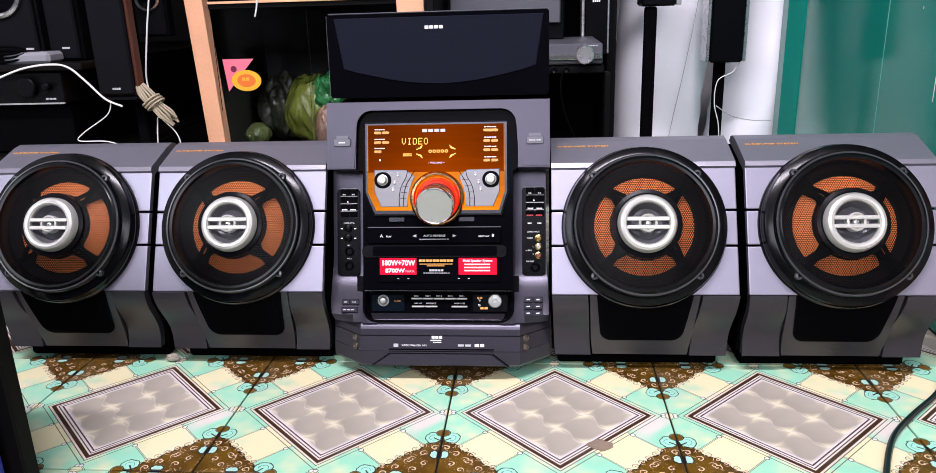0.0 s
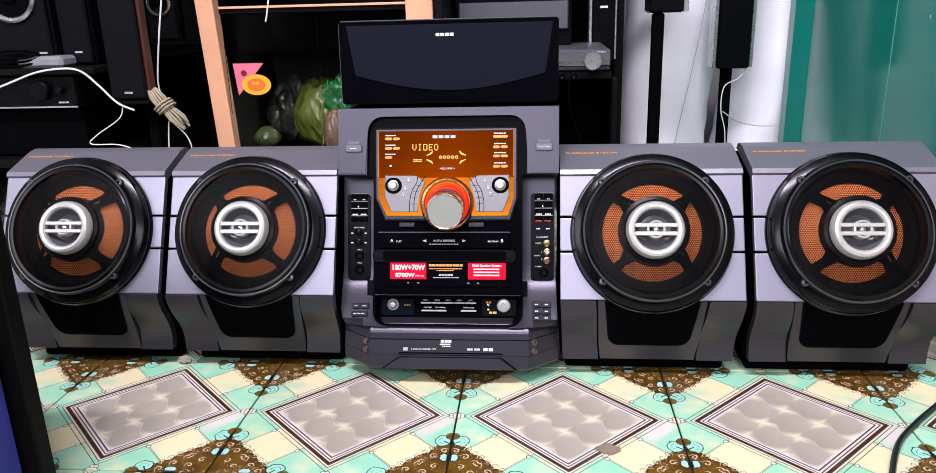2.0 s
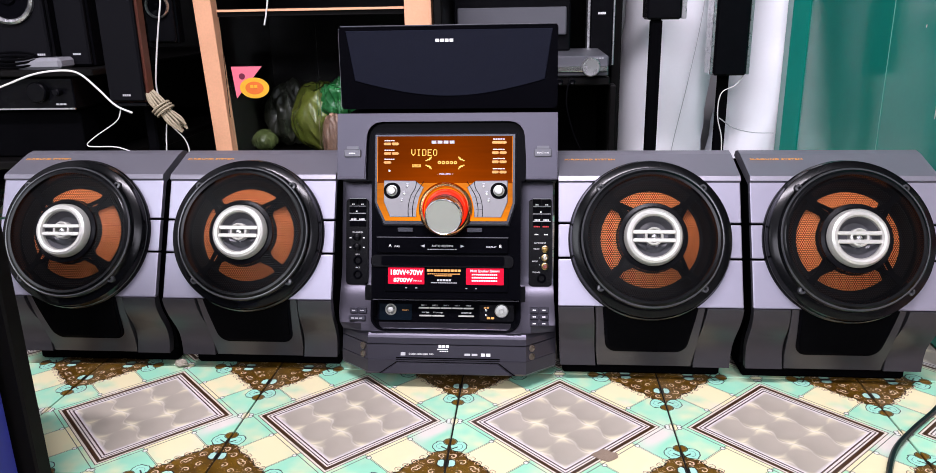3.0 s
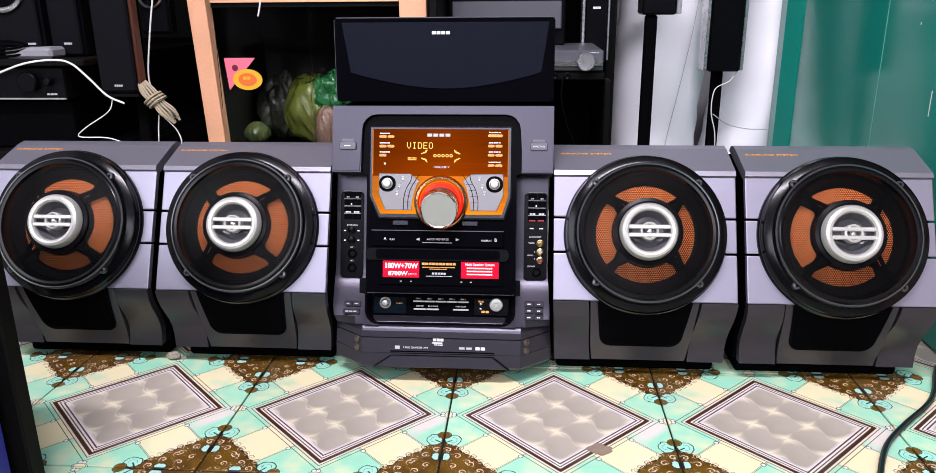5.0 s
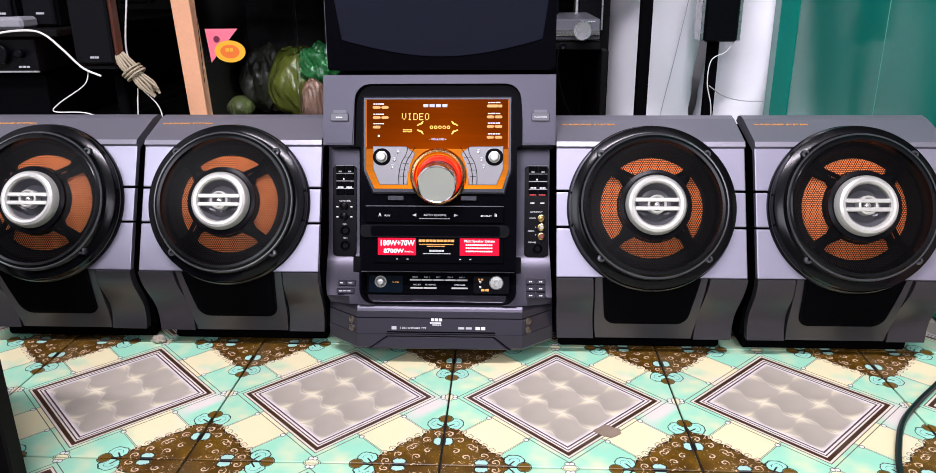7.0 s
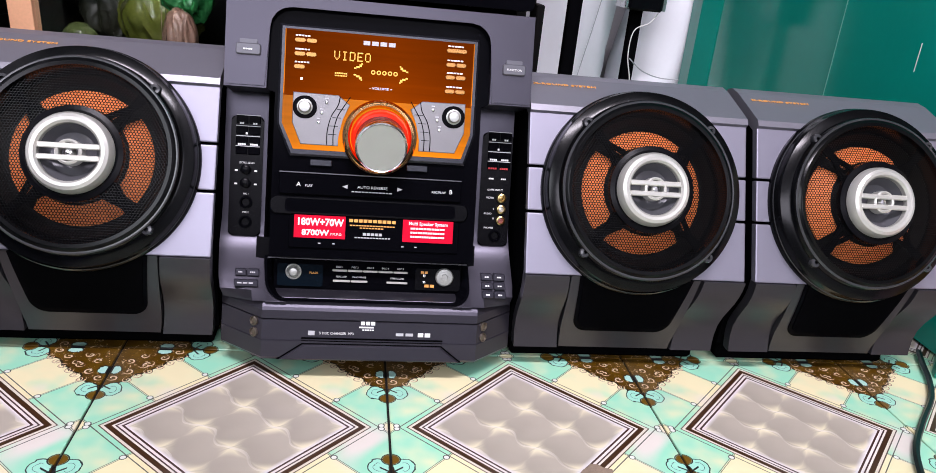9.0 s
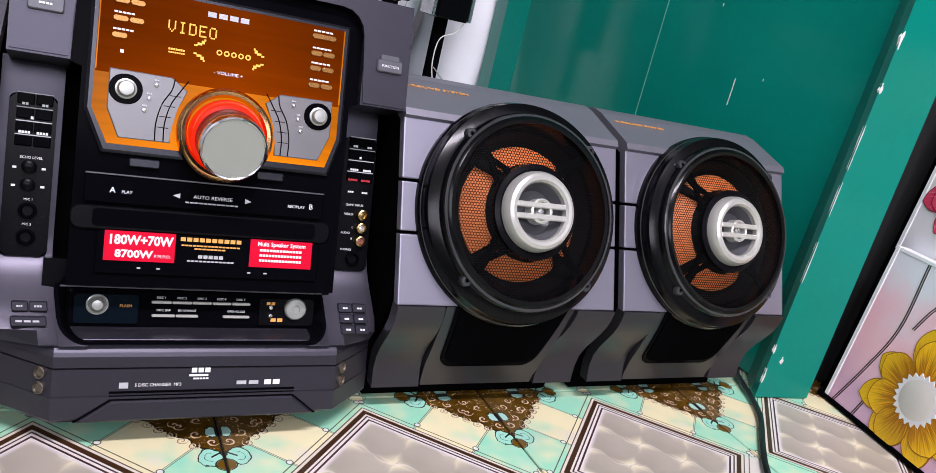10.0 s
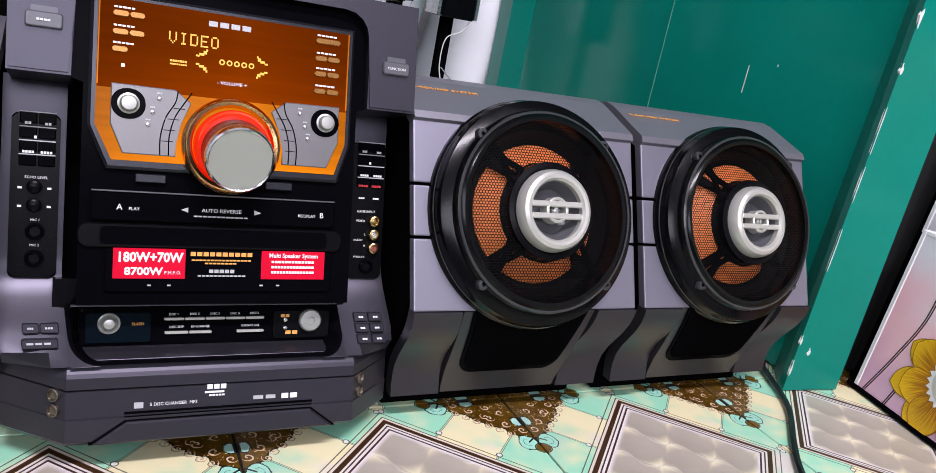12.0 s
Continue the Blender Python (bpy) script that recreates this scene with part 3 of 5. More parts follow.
for grow, y, v0, m in ((0.0, -0.0030, 0.0785, None), (0.0022, -0.0026, 0.0800, None), (0.0080, -0.0075, 0.0868, UC), (0.0090, -0.0040, 0.0880, UC)):
    ring = rrect(-0.1122 + grow, 0.0748 - grow, v0, 0.1300, 0.017 - grow * 0.6, 9)
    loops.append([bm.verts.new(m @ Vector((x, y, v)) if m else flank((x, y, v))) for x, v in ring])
for a, b in zip(loops, loops[1:]):
    for k in range(len(a)):
        bm.faces.new((a[k], a[(k + 1) % len(a)], b[(k + 1) % len(b)], b[k]))
part("console_lip", bm, GLOSS, unit, "black moulded recess round the console", True)
for xc, s in ((-0.1122, 1), (0.0748, -1)):
    arc = [(xc + s * 0.017 * (1 - math.cos(radians(a))), 0.0945 - 0.017 * math.sin(radians(a))) for a in range(0, 91, 9)]
    ring = [(xc - s * 0.001, 0.0770), (xc - s * 0.001, 0.0945)] + arc + [(xc + s * 0.017, 0.0770)]
    part("corner_fillet", flanked(plated(ring[::-s], -0.0016, 0.006, None)), UNITGREY, unit)
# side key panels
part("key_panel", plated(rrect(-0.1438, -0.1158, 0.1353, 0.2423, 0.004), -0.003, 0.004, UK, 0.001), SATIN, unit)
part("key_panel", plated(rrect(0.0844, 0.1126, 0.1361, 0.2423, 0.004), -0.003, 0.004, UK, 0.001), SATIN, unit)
# display
AMBER = material("amber_display", (0.012, 0.002, 0.0002), 0.12, spec=0.0, emit=(0.235, 0.034, 0.0002), power=1.0)
def backlight(m, low, high):
    """Uneven backlight: stronger towards the foot, with soft level streaks."""
    tree = m.node_tree
    coord = tree.nodes.new("ShaderNodeTexCoord")
    sep = tree.nodes.new("ShaderNodeSeparateXYZ")
    tree.links.new(coord.outputs["Generated"], sep.inputs[0])
    stretch = tree.nodes.new("ShaderNodeMapping")
    stretch.inputs["Scale"].default_value = (2.0, 1.0, 9.0)
    tree.links.new(coord.outputs["Generated"], stretch.inputs["Vector"])
    rise = V(tree, sep.outputs[2]) * -1.0 + 1.0
    side = (V(tree, sep.outputs[0]) - 0.55).abs() * -0.9 + 1.15
    power = (rise * rise * (high - low) + low) * side * (noise_node(tree, stretch.outputs[0], 1.0, 2) * 0.5 + 0.75)
    tree.links.new(power.sock, tree.nodes["Principled BSDF"].inputs["Emission Strength"])


backlight(AMBER, 0.85, 1.55)
AMBERLIT = material("amber_lit_plastic", (0.06, 0.015, 0.001), 0.22, spec=0.03, emit=(1.0, 0.27, 0.004), power=0.66)
backlight(AMBERLIT, 0.75, 1.30)
SEGMENT = material("yellow_segment", (0.6, 0.35, 0.05), 0.4, emit=(1.0, 0.45, 0.03), power=0.75)
part("display_rim", plated([(-0.109, 0.3245), (-0.109, 0.237), (-0.097, 0.2095), (0.0605, 0.2095), (0.0690, 0.237), (0.0690, 0.3245)], -0.004, 0.006, U, 0.002), RIMGREY, unit)
part("display", boxed(-0.1045, 0.0643, -0.0048, 0.0, 0.262, 0.3205, 0.0005, U), AMBER, unit, "lit amber display window")
part("display_surround", plated([(-0.1045, 0.2635), (-0.1045, 0.238), (-0.094, 0.2155), (0.0570, 0.2155), (0.0643, 0.238), (0.0643, 0.2635)], -0.0047, 0.0, U), AMBERLIT, unit, "orange lit surround")
KN = U @ Matrix.Translation((-0.0180, 0, 0.2300))
GOLD = material("amber_tinted_chrome", (0.80, 0.46, 0.20), 0.18, 1.0, 0.04, 60, 0, 0.05)
part("volume_ring", lathed([(0.0332, 0.002), (0.0335, 0.008), (0.0325, 0.0120), (0.0305, 0.0138), (0.0282, 0.0130), (0.0266, 0.0095)], KN, 64), GOLD, unit, "amber-lit chrome ring", True)
REDLIT = material("red_lit_ring", (0.20, 0.012, 0.004), 0.25, spec=0.15, emit=(1.0, 0.02, 0.004), power=0.85)
KH = U @ Matrix.Translation((-0.0172, -0.004, 0.2300)) @ Matrix.Rotation(radians(17), 4, "X")
part("volume_glow", lathed([(0.0266, 0.002), (0.0262, 0.0080), (0.0248, 0.0120), (0.0225, 0.0130)], KH, 64), REDLIT, unit, "red lit ring", True)
part("volume_skirt", lathed([(0.0226, 0.006), (0.0224, 0.030)], KH, 64), RIMGREY, unit, "dark knob skirt", True)
part("volume_rim", lathed([(0.0226, 0.029), (0.0228, 0.0330), (0.0222, 0.0362), (0.0212, 0.0372), (0.0204, 0.0366)], KH, 64), CHROME, unit, "bright chrome rim", True)
part("volume_knob", lathed([(0.0206, 0.0300), (0.0205, 0.0362), (0.0, 0.0352)], KH, 64), KNOB, unit, "large satin silver volume knob", True)
for x0, x1 in ((-0.0905, -0.0448), (0.0073, 0.0540)):
    part("sticker", boxed(x0, x1, -0.0016, 0.002, 0.1365, 0.1570, 0.0, U), REDSTICKER, unit, "red printed sticker")

# ---- centre speaker on the unit ----
CS = Matrix.Translation((0, 0.045, 0.3385)) @ Matrix.Rotation(radians(-4), 4, "X")
cs = thing("centre_speaker", (-0.015, 0.11, 0.337), "black centre speaker with a cloth grille lying on the stereo", "speaker")
part("cabinet", boxed(-0.146, 0.1165, 0.012, 0.14, 0.0, 0.100, 0.003, CS, 2), SATIN, cs)
part("grille", plated(rrect(-0.1510, 0.1185, 0.001, 0.1005, 0.003), -0.002, 0.013, CS, 0.002, 2), GLOSS, cs)
# upper rim with its highlight put in as a paler grey
part("top_edge", boxed(-0.1495, 0.1170, 0.0005, 0.0120, 0.1008, 0.1022, 0.0005, CS), KEYGREY, cs, "thin grey upper edge of the grille, paler for its highlight")
part("side_edge", boxed(-0.1520, -0.1512, 0.0002, 0.0100, 0.004, 0.0990, 0.0, CS), KEYGREY, cs, "thin grey side edge of the grille")

blackbox = thing("black_box", (-0.155, 0.25, 0.330), "plain black box standing on the stereo, behind the centre speaker", "box")
part("shell", boxed(-0.1700, -0.080, 0.215, 0.310, 0.331, 0.428, 0.004), SATIN, blackbox)
part("foot", boxed(-0.1300, -0.090, 0.225, 0.300, 0.3295, 0.331), RUBBER, blackbox)

# ---- behind: stands, rolls, shelves ----
def pole_stand(x, y, top, r=0.011):
    st = thing("speaker_stand", (x, y, 0), "slim black metal speaker stand on the floor", "speaker stand", "speaker stands by the white rolls")
    part("pole", boxed(x - r, x + r, y - r, y + r, 0.012, top, 0.003), MATT, st)
    part("base", lathed([(0.0, 0.014), (0.08, 0.012), (0.09, 0.006), (0.09, 0.0)], Matrix.Translation((x, y, 0)) @ Matrix.Rotation(radians(90), 4, "X") @ Matrix.Diagonal((1, -1, 1, 1)), 40), SATIN, st)
    return st


pole_stand(0.322, 0.641, 0.4275)
pole_stand(0.500, 0.83, 0.315)
tall = thing("satellite_speaker", (0.503, 0.81, 0.307), "narrow black speaker with silver edges on a pole stand", "speaker", "satellite speakers")
part("cabinet", boxed(0.469, 0.537, 0.785, 0.86, 0.307, 0.62, 0.004), SATIN, tall)
part("edge_strip", boxed(0.462, 0.4685, 0.79, 0.85, 0.309, 0.62, 0.001), STEEL, tall)
part("edge_strip", boxed(0.5375, 0.544, 0.79, 0.85, 0.309, 0.62, 0.001), STEEL, tall)


# ---- small parts of the stereo unit ----
on = U  # the sloping plane that the next small parts lie on
def uplate(name, mat, x0, x1, v0, v1, y0, y1, r=0.0008, label="", parent=None, bevel=0.0):
    """A rounded plate on the unit's sloping front."""
    return part(name, plated(rrect(x0, x1, v0, v1, r, 3), y0, y1, on, bevel), mat, parent or unit, label)


def utext(text, x, v, size, y, mat, centre=True, wide=1.0, parent=None, bold=0.0):
    return part("lettering", lettering(text, x, v, size, y, on, centre, wide, 0.00015, bold), mat, parent or unit)


def ubars(x, v, w, h, y, n, mat, parent=None):
    return part("print", bars(bmesh.new(), x, v, w, h, y, n, on), mat, parent or unit)


def pill(x0, x1, v, y, h=0.0038, mat=None, parent=None):
    return uplate("button", mat or AMBERKEY, x0, x1, v - h / 2, v + h / 2, y - 0.0022, y, h / 2 - 0.0001, "", parent, 0.0003)


YD = -0.0050
# display: mark, word, symbols
ubars(-0.0362, 0.3130, 0.0300, 0.0036, YD, 4, GREYINK)
DOTS = {"V": "10001 10001 10001 10001 10001 01010 00100", "I": "01110 00100 00100 00100 00100 00100 01110", "D": "11110 10001 10001 10001 10001 10001 11110",
        "E": "11111 10000 10000 11110 10000 10000 11111", "O": "01110 10001 10001 10001 10001 10001 01110"}
for n, letter in enumerate("VIDEO"):
    bm = bmesh.new()
    for r, row in enumerate(DOTS[letter].split()):
        for c, dot in enumerate(row):
            if dot == "1":
                x, v = -0.0610 + n * 0.0068 + c * 0.00102, 0.3036 - r * 0.00115
                box(bm, x - 0.00044, x + 0.00044, YD - 0.0003, YD + 0.0003, v - 0.0005, v + 0.0005, m=U)
    part("display_letter", bm, SEGMENT, unit, "yellow lit dot-matrix letter")
for i in range(5):
    at = U @ Matrix.Translation((-0.0265 + i * 0.0050, 0, 0.2877))
    part("disc_symbol", lathed([(0.0011, -YD), (0.0011, -YD + 0.0004), (0.0020, -YD + 0.0004), (0.0020, -YD)], at, 14), SEGMENT, unit, "yellow lit disc symbol")
for px, pz, s in ((-0.0400, 0.2914, 1), (-0.0400, 0.2832, 1), (0.0011, 0.2914, -1), (0.0011, 0.2832, -1)):
    bm = bmesh.new()
    up = 1 if pz > 0.2877 else -1
    for dx, dz, w, h in ((0.0, 0.0, 0.0032, 0.0016), (0.0022, 0.0014, 0.0022, 0.0022), (-0.0026, -0.0012, 0.0022, 0.0012), (0.0034, 0.0030, 0.0012, 0.0014)):
        box(bm, px + s * dx - w / 2, px + s * dx + w / 2, YD - 0.0003, YD + 0.0003, pz + up * dz - h / 2, pz + up * dz + h / 2, m=U)
    part("arrow_symbol", bm, SEGMENT, unit, "yellow lit arrow segments")
ubars(-0.0602, 0.2847, 0.011, 0.0013, YD, 7, SEGMENT)
ubars(-0.0602, 0.2825, 0.011, 0.0010, YD, 8, SEGMENT)
uplate("lamp_mark", WHITEINK, -0.0900, -0.0878, 0.2765, 0.2787, YD - 0.0003, YD, 0.0001)
for z, pair in ((0.3108, 1), (0.2989, 1), (0.2877, 0)):
    pill(-0.0960, -0.0863, z, YD)
    if pair:
        pill(-0.0859, -0.0766, z, YD)
    ubars(-0.0953, z + 0.0042, 0.013, 0.0012, YD, 5, WHITEINK)
for z, pair in ((0.3123, 0), (0.2996, 1), (0.2884, 1), (0.2758, 1)):
    if pair:
        pill(0.0385, 0.0474, z, YD), pill(0.0478, 0.0571, z, YD)
    else:
        pill(0.0385, 0.0571, z, YD)
    ubars(0.0399, z + 0.0042, 0.015, 0.0012, YD, 5, WHITEINK)
for x in (-0.1043, 0.0634):
    part("lit_edge", boxed(x, x + 0.0008, -0.0054, -0.003, 0.2640, 0.3200, 0.0, U), AMBERLIT, unit, "glowing orange edge")
utext("- VOLUME +", -0.0190, 0.2735, 0.0032, YD, WHITEINK, True, 1.2)

# silver wings beside the volume knob
for s in (-1, 1):
    cx = -0.0186
    outer = [(cx + s * a, v) for a, v in ((0.0770, 0.2655), (0.0375, 0.2650), (0.0270, 0.2570), (0.0335, 0.2440), (0.0365, 0.2300), (0.0360, 0.2200), (0.0690, 0.2200), (0.0770, 0.2390))]
    part("silver_wing", plated(outer[::s], -0.0072, -0.004, U, 0.0006), SILVERPANEL, unit, "brushed silver control panel")
    bm = bmesh.new()
    for off in (0.0, 0.0055):
        line = spline([(cx + s * (0.0405 + off), -0.0074, 0.2205), (cx + s * (0.0405 + off), -0.0074, 0.2330), (cx + s * (0.0375 + off), -0.0074, 0.2460), (cx + s * (0.0320 + off), -0.0074, 0.2560), (cx + s * (0.0270 + off * 1.6), -0.0074, 0.2640)], 6)
        tube(bm, [U @ p for p in line], 0.00045, 6)
    for v, a in ((0.2300, 0.0368), (0.2375, 0.0358), (0.2450, 0.0335), (0.2525, 0.0300)):
        x0, x1 = sorted((cx + s * (a + 0.001), cx + s * (a + 0.0085)))
        box(bm, x0, x1, -0.0075, -0.007, v - 0.00025, v + 0.00025, m=U)
    part("panel_line", bm, SATIN, unit)
    for v, a in ((0.2580, 0.0475), (0.2485, 0.0515), (0.2400, 0.0540)):
        part("indicator", lathed([(0.0, 0.0090), (0.0011, 0.0086), (0.0016, 0.0070)], U @ Matrix.Translation((cx + s * a, 0, v)), 14), CHROME, unit)
        ubars(cx + s * a - 0.0015, v + 0.0034, 0.0032, 0.0010, -0.0074, 3, GREYINK)
    at = U @ Matrix.Translation((cx + s * 0.0663, 0, 0.2527))
    part("knob_seat", plated(rrect(cx + s * 0.0663 - 0.0105, cx + s * 0.0663 + 0.0105, 0.2527 - 0.0100, 0.2527 + 0.0100, 0.0095), -0.0082, -0.004, U, 0.0006), GLOSS, unit)
    part("small_knob", lathed([(0.0066, 0.008), (0.0068, 0.0096), (0.0056, 0.0100), (0.0052, 0.0136), (0.0045, 0.0148), (0.0, 0.0152)], at, 28), KNOB, unit, "small chrome knob", True)

# keys on the shoulders of the frame
for x in (-0.1349, 0.1012):
    uplate("shoulder_key", KEYGREY, x - 0.0105, x + 0.0105, 0.2944, 0.3041, -0.0100, -0.006, 0.0018, "", None, 0.0008)
    uplate("key_tab", KEYGREY, x - 0.0075, x + 0.0075, 0.3041, 0.3078, -0.0085, -0.006, 0.0008)
    if x > 0:
        utext("FUNCTION", x, 0.2989, 0.0028, -0.0103, WHITEINK)
    else:
        ubars(x - 0.004, 0.2989, 0.008, 0.0012, -0.0103, 4, WHITEINK)

# two grey keys, cassette deck, slot and stickers
for x0, x1 in ((-0.0788, -0.0594), (0.0078, 0.0272)):
    uplate("deck_key", RIMGREY, x0, x1, 0.2015, 0.2074, -0.0022, 0.002, 0.001, "", None, 0.0006)
uplate("cassette_door", GLOSS, -0.1050, 0.0594, 0.1753, 0.1940, -0.0030, 0.002, 0.002, "gloss black cassette door", None, 0.0008)
part("deck_edge", boxed(-0.1050, 0.0594, -0.0034, 0.0, 0.1944, 0.1955, 0.0003, U), KEYGREY, unit)
utext("A", -0.0878, 0.1843, 0.0056, -0.0033, WHITEINK)
utext("PLAY", -0.0788, 0.1835, 0.0030, -0.0033, WHITEINK)
utext("AUTO REVERSE", -0.0221, 0.1843, 0.0036, -0.0033, WHITEINK, True, 1.1)
ubars(-0.0407, 0.1802, 0.037, 0.0010, -0.0033, 12, GREYINK)
for x, s in ((-0.0445, -1), (0.0004, 1)):
    bm = plated([(x, 0.1843 - 0.0018), (x + s * 0.0048, 0.1843), (x, 0.1843 + 0.0018)][::s], -0.0034, -0.003, U)
    part("reverse_arrow", bm, GREYINK, unit)
utext("REC/PLAY", 0.0385, 0.1835, 0.0030, -0.0033, WHITEINK)
utext("B", 0.0497, 0.1843, 0.0056, -0.0033, WHITEINK)
uplate("slot_panel", SATIN, -0.1124, 0.0668, 0.1573, 0.1734, -0.0016, 0.002, 0.006, "", None, 0.0008)
uplate("slot_recess", GLOSS, -0.0990, 0.0549, 0.1595, 0.1715, -0.0022, 0.002, 0.003)
uplate("lower_door", GLOSS, -0.0953, 0.0594, 0.1272, 0.1565, -0.0012, 0.002, 0.002, "gloss black lower door", None, 0.0006)
ubars(-0.0415, 0.1539, 0.043, 0.0028, -0.0015, 10, ORANGEINK)
ubars(-0.0407, 0.1496, 0.041, 0.0010, -0.0015, 16, ORANGEINK)
ubars(-0.0318, 0.1474, 0.022, 0.0010, -0.0015, 8, ORANGEINK)
ubars(-0.0288, 0.1419, 0.018, 0.0024, -0.0015, 5, GREYINK)
ubars(-0.0362, 0.1386, 0.033, 0.0010, -0.0015, 12, GREYINK)
for x in (-0.0676, -0.0549, 0.0078, 0.0198):
    uplate("door_mark", GREYINK, x - 0.0012, x + 0.0012, 0.1314, 0.1324, -0.0016, -0.001, 0.0003)
utext("180W+70W", -0.0675, 0.1508, 0.0090, -0.0019, WHITEINK, True, 0.90, None, 0.035)
utext("8700W", -0.0715, 0.1413, 0.0072, -0.0019, WHITEINK, True, 1.10, None, 0.035)
utext("P.M.P.O.", -0.0528, 0.1405, 0.0032, -0.0019, WHITEINK)
utext("Multi Speaker System", 0.0307, 0.1537, 0.0044, -0.0019, WHITEINK, True, 0.95, None, 0.02)
for i in range(3):
    ubars(0.0145, 0.1492 - 0.0038 * i, 0.032, 0.0017, -0.0019, 13 + i, WHITEINK)

# console keys
on = UC
uplate("console_inset", material("deep_blue_plastic", (0.002, 0.005, 0.009), 0.25, 0, 0.1, 60, 0.02, 0.1, spec=0.06), -0.0990, -0.0587, 0.0927, 0.1126, -0.0118, -0.004, 0.002)
uplate("console_inset", SATIN, 0.0250, 0.0668, 0.0927, 0.1126, -0.0118, -0.004, 0.002)
JS = UC @ Matrix.Translation((-0.0848, 0, 0.1057))
part("joystick", lathed([(0.0072, 0.0115), (0.0070, 0.0126), (0.0061, 0.0130), (0.0055, 0.0121), (0.0048, 0.0138), (0.0033, 0.0156), (0.0, 0.0163)], JS, 32), KNOB, unit, "chrome control button", True)
utext("FLASH", -0.0669, 0.1051, 0.0028, -0.0122, ORANGEINK)
for i in range(5):
    x = -0.0504 + i * 0.0138
    pill(x, x + 0.0134, 0.1081, -0.0100, 0.0019, WHITEMETAL)
    utext("DISC %d" % (i + 1), x + 0.0065, 0.1112, 0.0022, -0.0104, WHITEINK)
for x0, x1, word in ((-0.0497, -0.0340, "DISC SKIP"), (-0.0336, -0.0183, "EX-CHANGE"), (-0.0011, 0.0183, "OPEN/CLOSE")):
    pill(x0, x1, 0.0985, -0.0100, 0.0019, WHITEMETAL)
    utext(word, (x0 + x1) / 2, 0.1023, 0.0022, -0.0104, WHITEINK)
DL = UC @ Matrix.Translation((0.0519, 0, 0.1057))
part("jog_dial", lathed([(0.0083, 0.0115), (0.0083, 0.0146), (0.0073, 0.0157), (0.0030, 0.0160), (0.0026, 0.0153), (0.0, 0.0153)], DL, 40), KNOB, unit, "silver jog dial", True)
ubars(0.0302, 0.1092, 0.007, 0.0022, -0.0122, 2, ORANGEINK)
ubars(0.0340, 0.0968, 0.010, 0.0026, -0.0122, 2, ORANGEINK)
for z in (0.1064, 0.1003):
    part("indicator", lathed([(0.0, 0.0150), (0.0014, 0.0145), (0.0017, 0.0118)], UC @ Matrix.Translation((0.0332, 0, z)), 14), CHROME, unit)
part("console_edge", boxed(-0.1080, 0.0728, -0.0106, -0.004, 0.1167 + 0.0004, 0.1167 + 0.0012, 0.0, UC), KEYGREY, unit)
part("console_edge", boxed(-0.1035, 0.0683, -0.0112, -0.004, 0.0884, 0.0893, 0.0, UC), WHITEMETAL, unit)

# side key panels
on = UK
for side in (-1, 1):
    x0, x1 = ((-0.1393, -0.1184) if side < 0 else (0.0893, 0.1109))
    xm = (x0 + x1) / 2
    for z in (0.2386, 0.2290, 0.2201, 0.2111):
        part("key", boxed(x0, xm - 0.0004, -0.0046, -0.002, z - 0.0030, z + 0.0044, 0.0006, UK), GLOSS, unit)
        part("key", boxed(xm + 0.0004, x1, -0.0046, -0.002, z - 0.0030, z + 0.0044, 0.0006, UK), GLOSS, unit)
        part("key_edge", boxed(x0, x1, -0.0048, -0.004, z + 0.0040, z + 0.0047, 0.0, UK), GREYINK, unit)
    ubars(x0 + 0.003, 0.2357, 0.004, 0.0016, -0.0049, 2, WHITEINK), ubars(xm + 0.004, 0.2357, 0.004, 0.0016, -0.0049, 2, WHITEINK)
    ubars(xm - 0.002, 0.2268, 0.002, 0.0018, -0.0049, 1, WHITEINK)
    ubars(x0 + 0.002, 0.2171, 0.007, 0.0016, -0.0049, 4, WHITEINK), ubars(xm + 0.002, 0.2171, 0.007, 0.0016, -0.0049, 4, WHITEINK)
    if side > 0:
        ubars(x0 + 0.001, 0.2089, 0.008, 0.0016, -0.0049, 4, REDINK), ubars(xm + 0.001, 0.2089, 0.008, 0.0016, -0.0049, 4, REDINK)
        ubars(x0 + 0.002, 0.1993, 0.005, 0.0014, -0.0036, 3, WHITEINK), ubars(xm + 0.003, 0.1993, 0.005, 0.0014, -0.0036, 3, WHITEINK)
        utext("GAME INPUT", xm - 0.002, 0.1888, 0.0026, -0.0035, WHITEINK)
        utext("VIDEO", x0 + 0.0045, 0.1813, 0.0026, -0.0035, WHITEINK)
        utext("AUDIO", x0 + 0.0030, 0.1663, 0.0024, -0.0035, WHITEINK)
        utext("L", x0 + 0.0085, 0.1708, 0.0024, -0.0035, WHITEINK)
        utext("R", x0 + 0.0085, 0.1618, 0.0024, -0.0035, WHITEINK)
        utext("PHONES", x0 + 0.0045, 0.1529, 0.0024, -0.0035, WHITEINK)
        for z, mat in ((0.1813, BRASS), (0.1708, WHITEMETAL), (0.1603, material("red_socket", (0.25, 0.08, 0.07), 0.35))):
            at = UK @ Matrix.Translation((x0 + 0.0150, 0, z))
            so = part("socket", lathed([(0.0046, 0.003), (0.0042, 0.0085), (0.0030, 0.0090), (0.0024, 0.0080), (0.0022, 0.004)], at, 24), BRASS, unit, "round audio socket", True)
            part("socket_core", lathed([(0.0023, 0.0070), (0.0010, 0.0072), (0.0, 0.0060)], at, 16), mat, so)
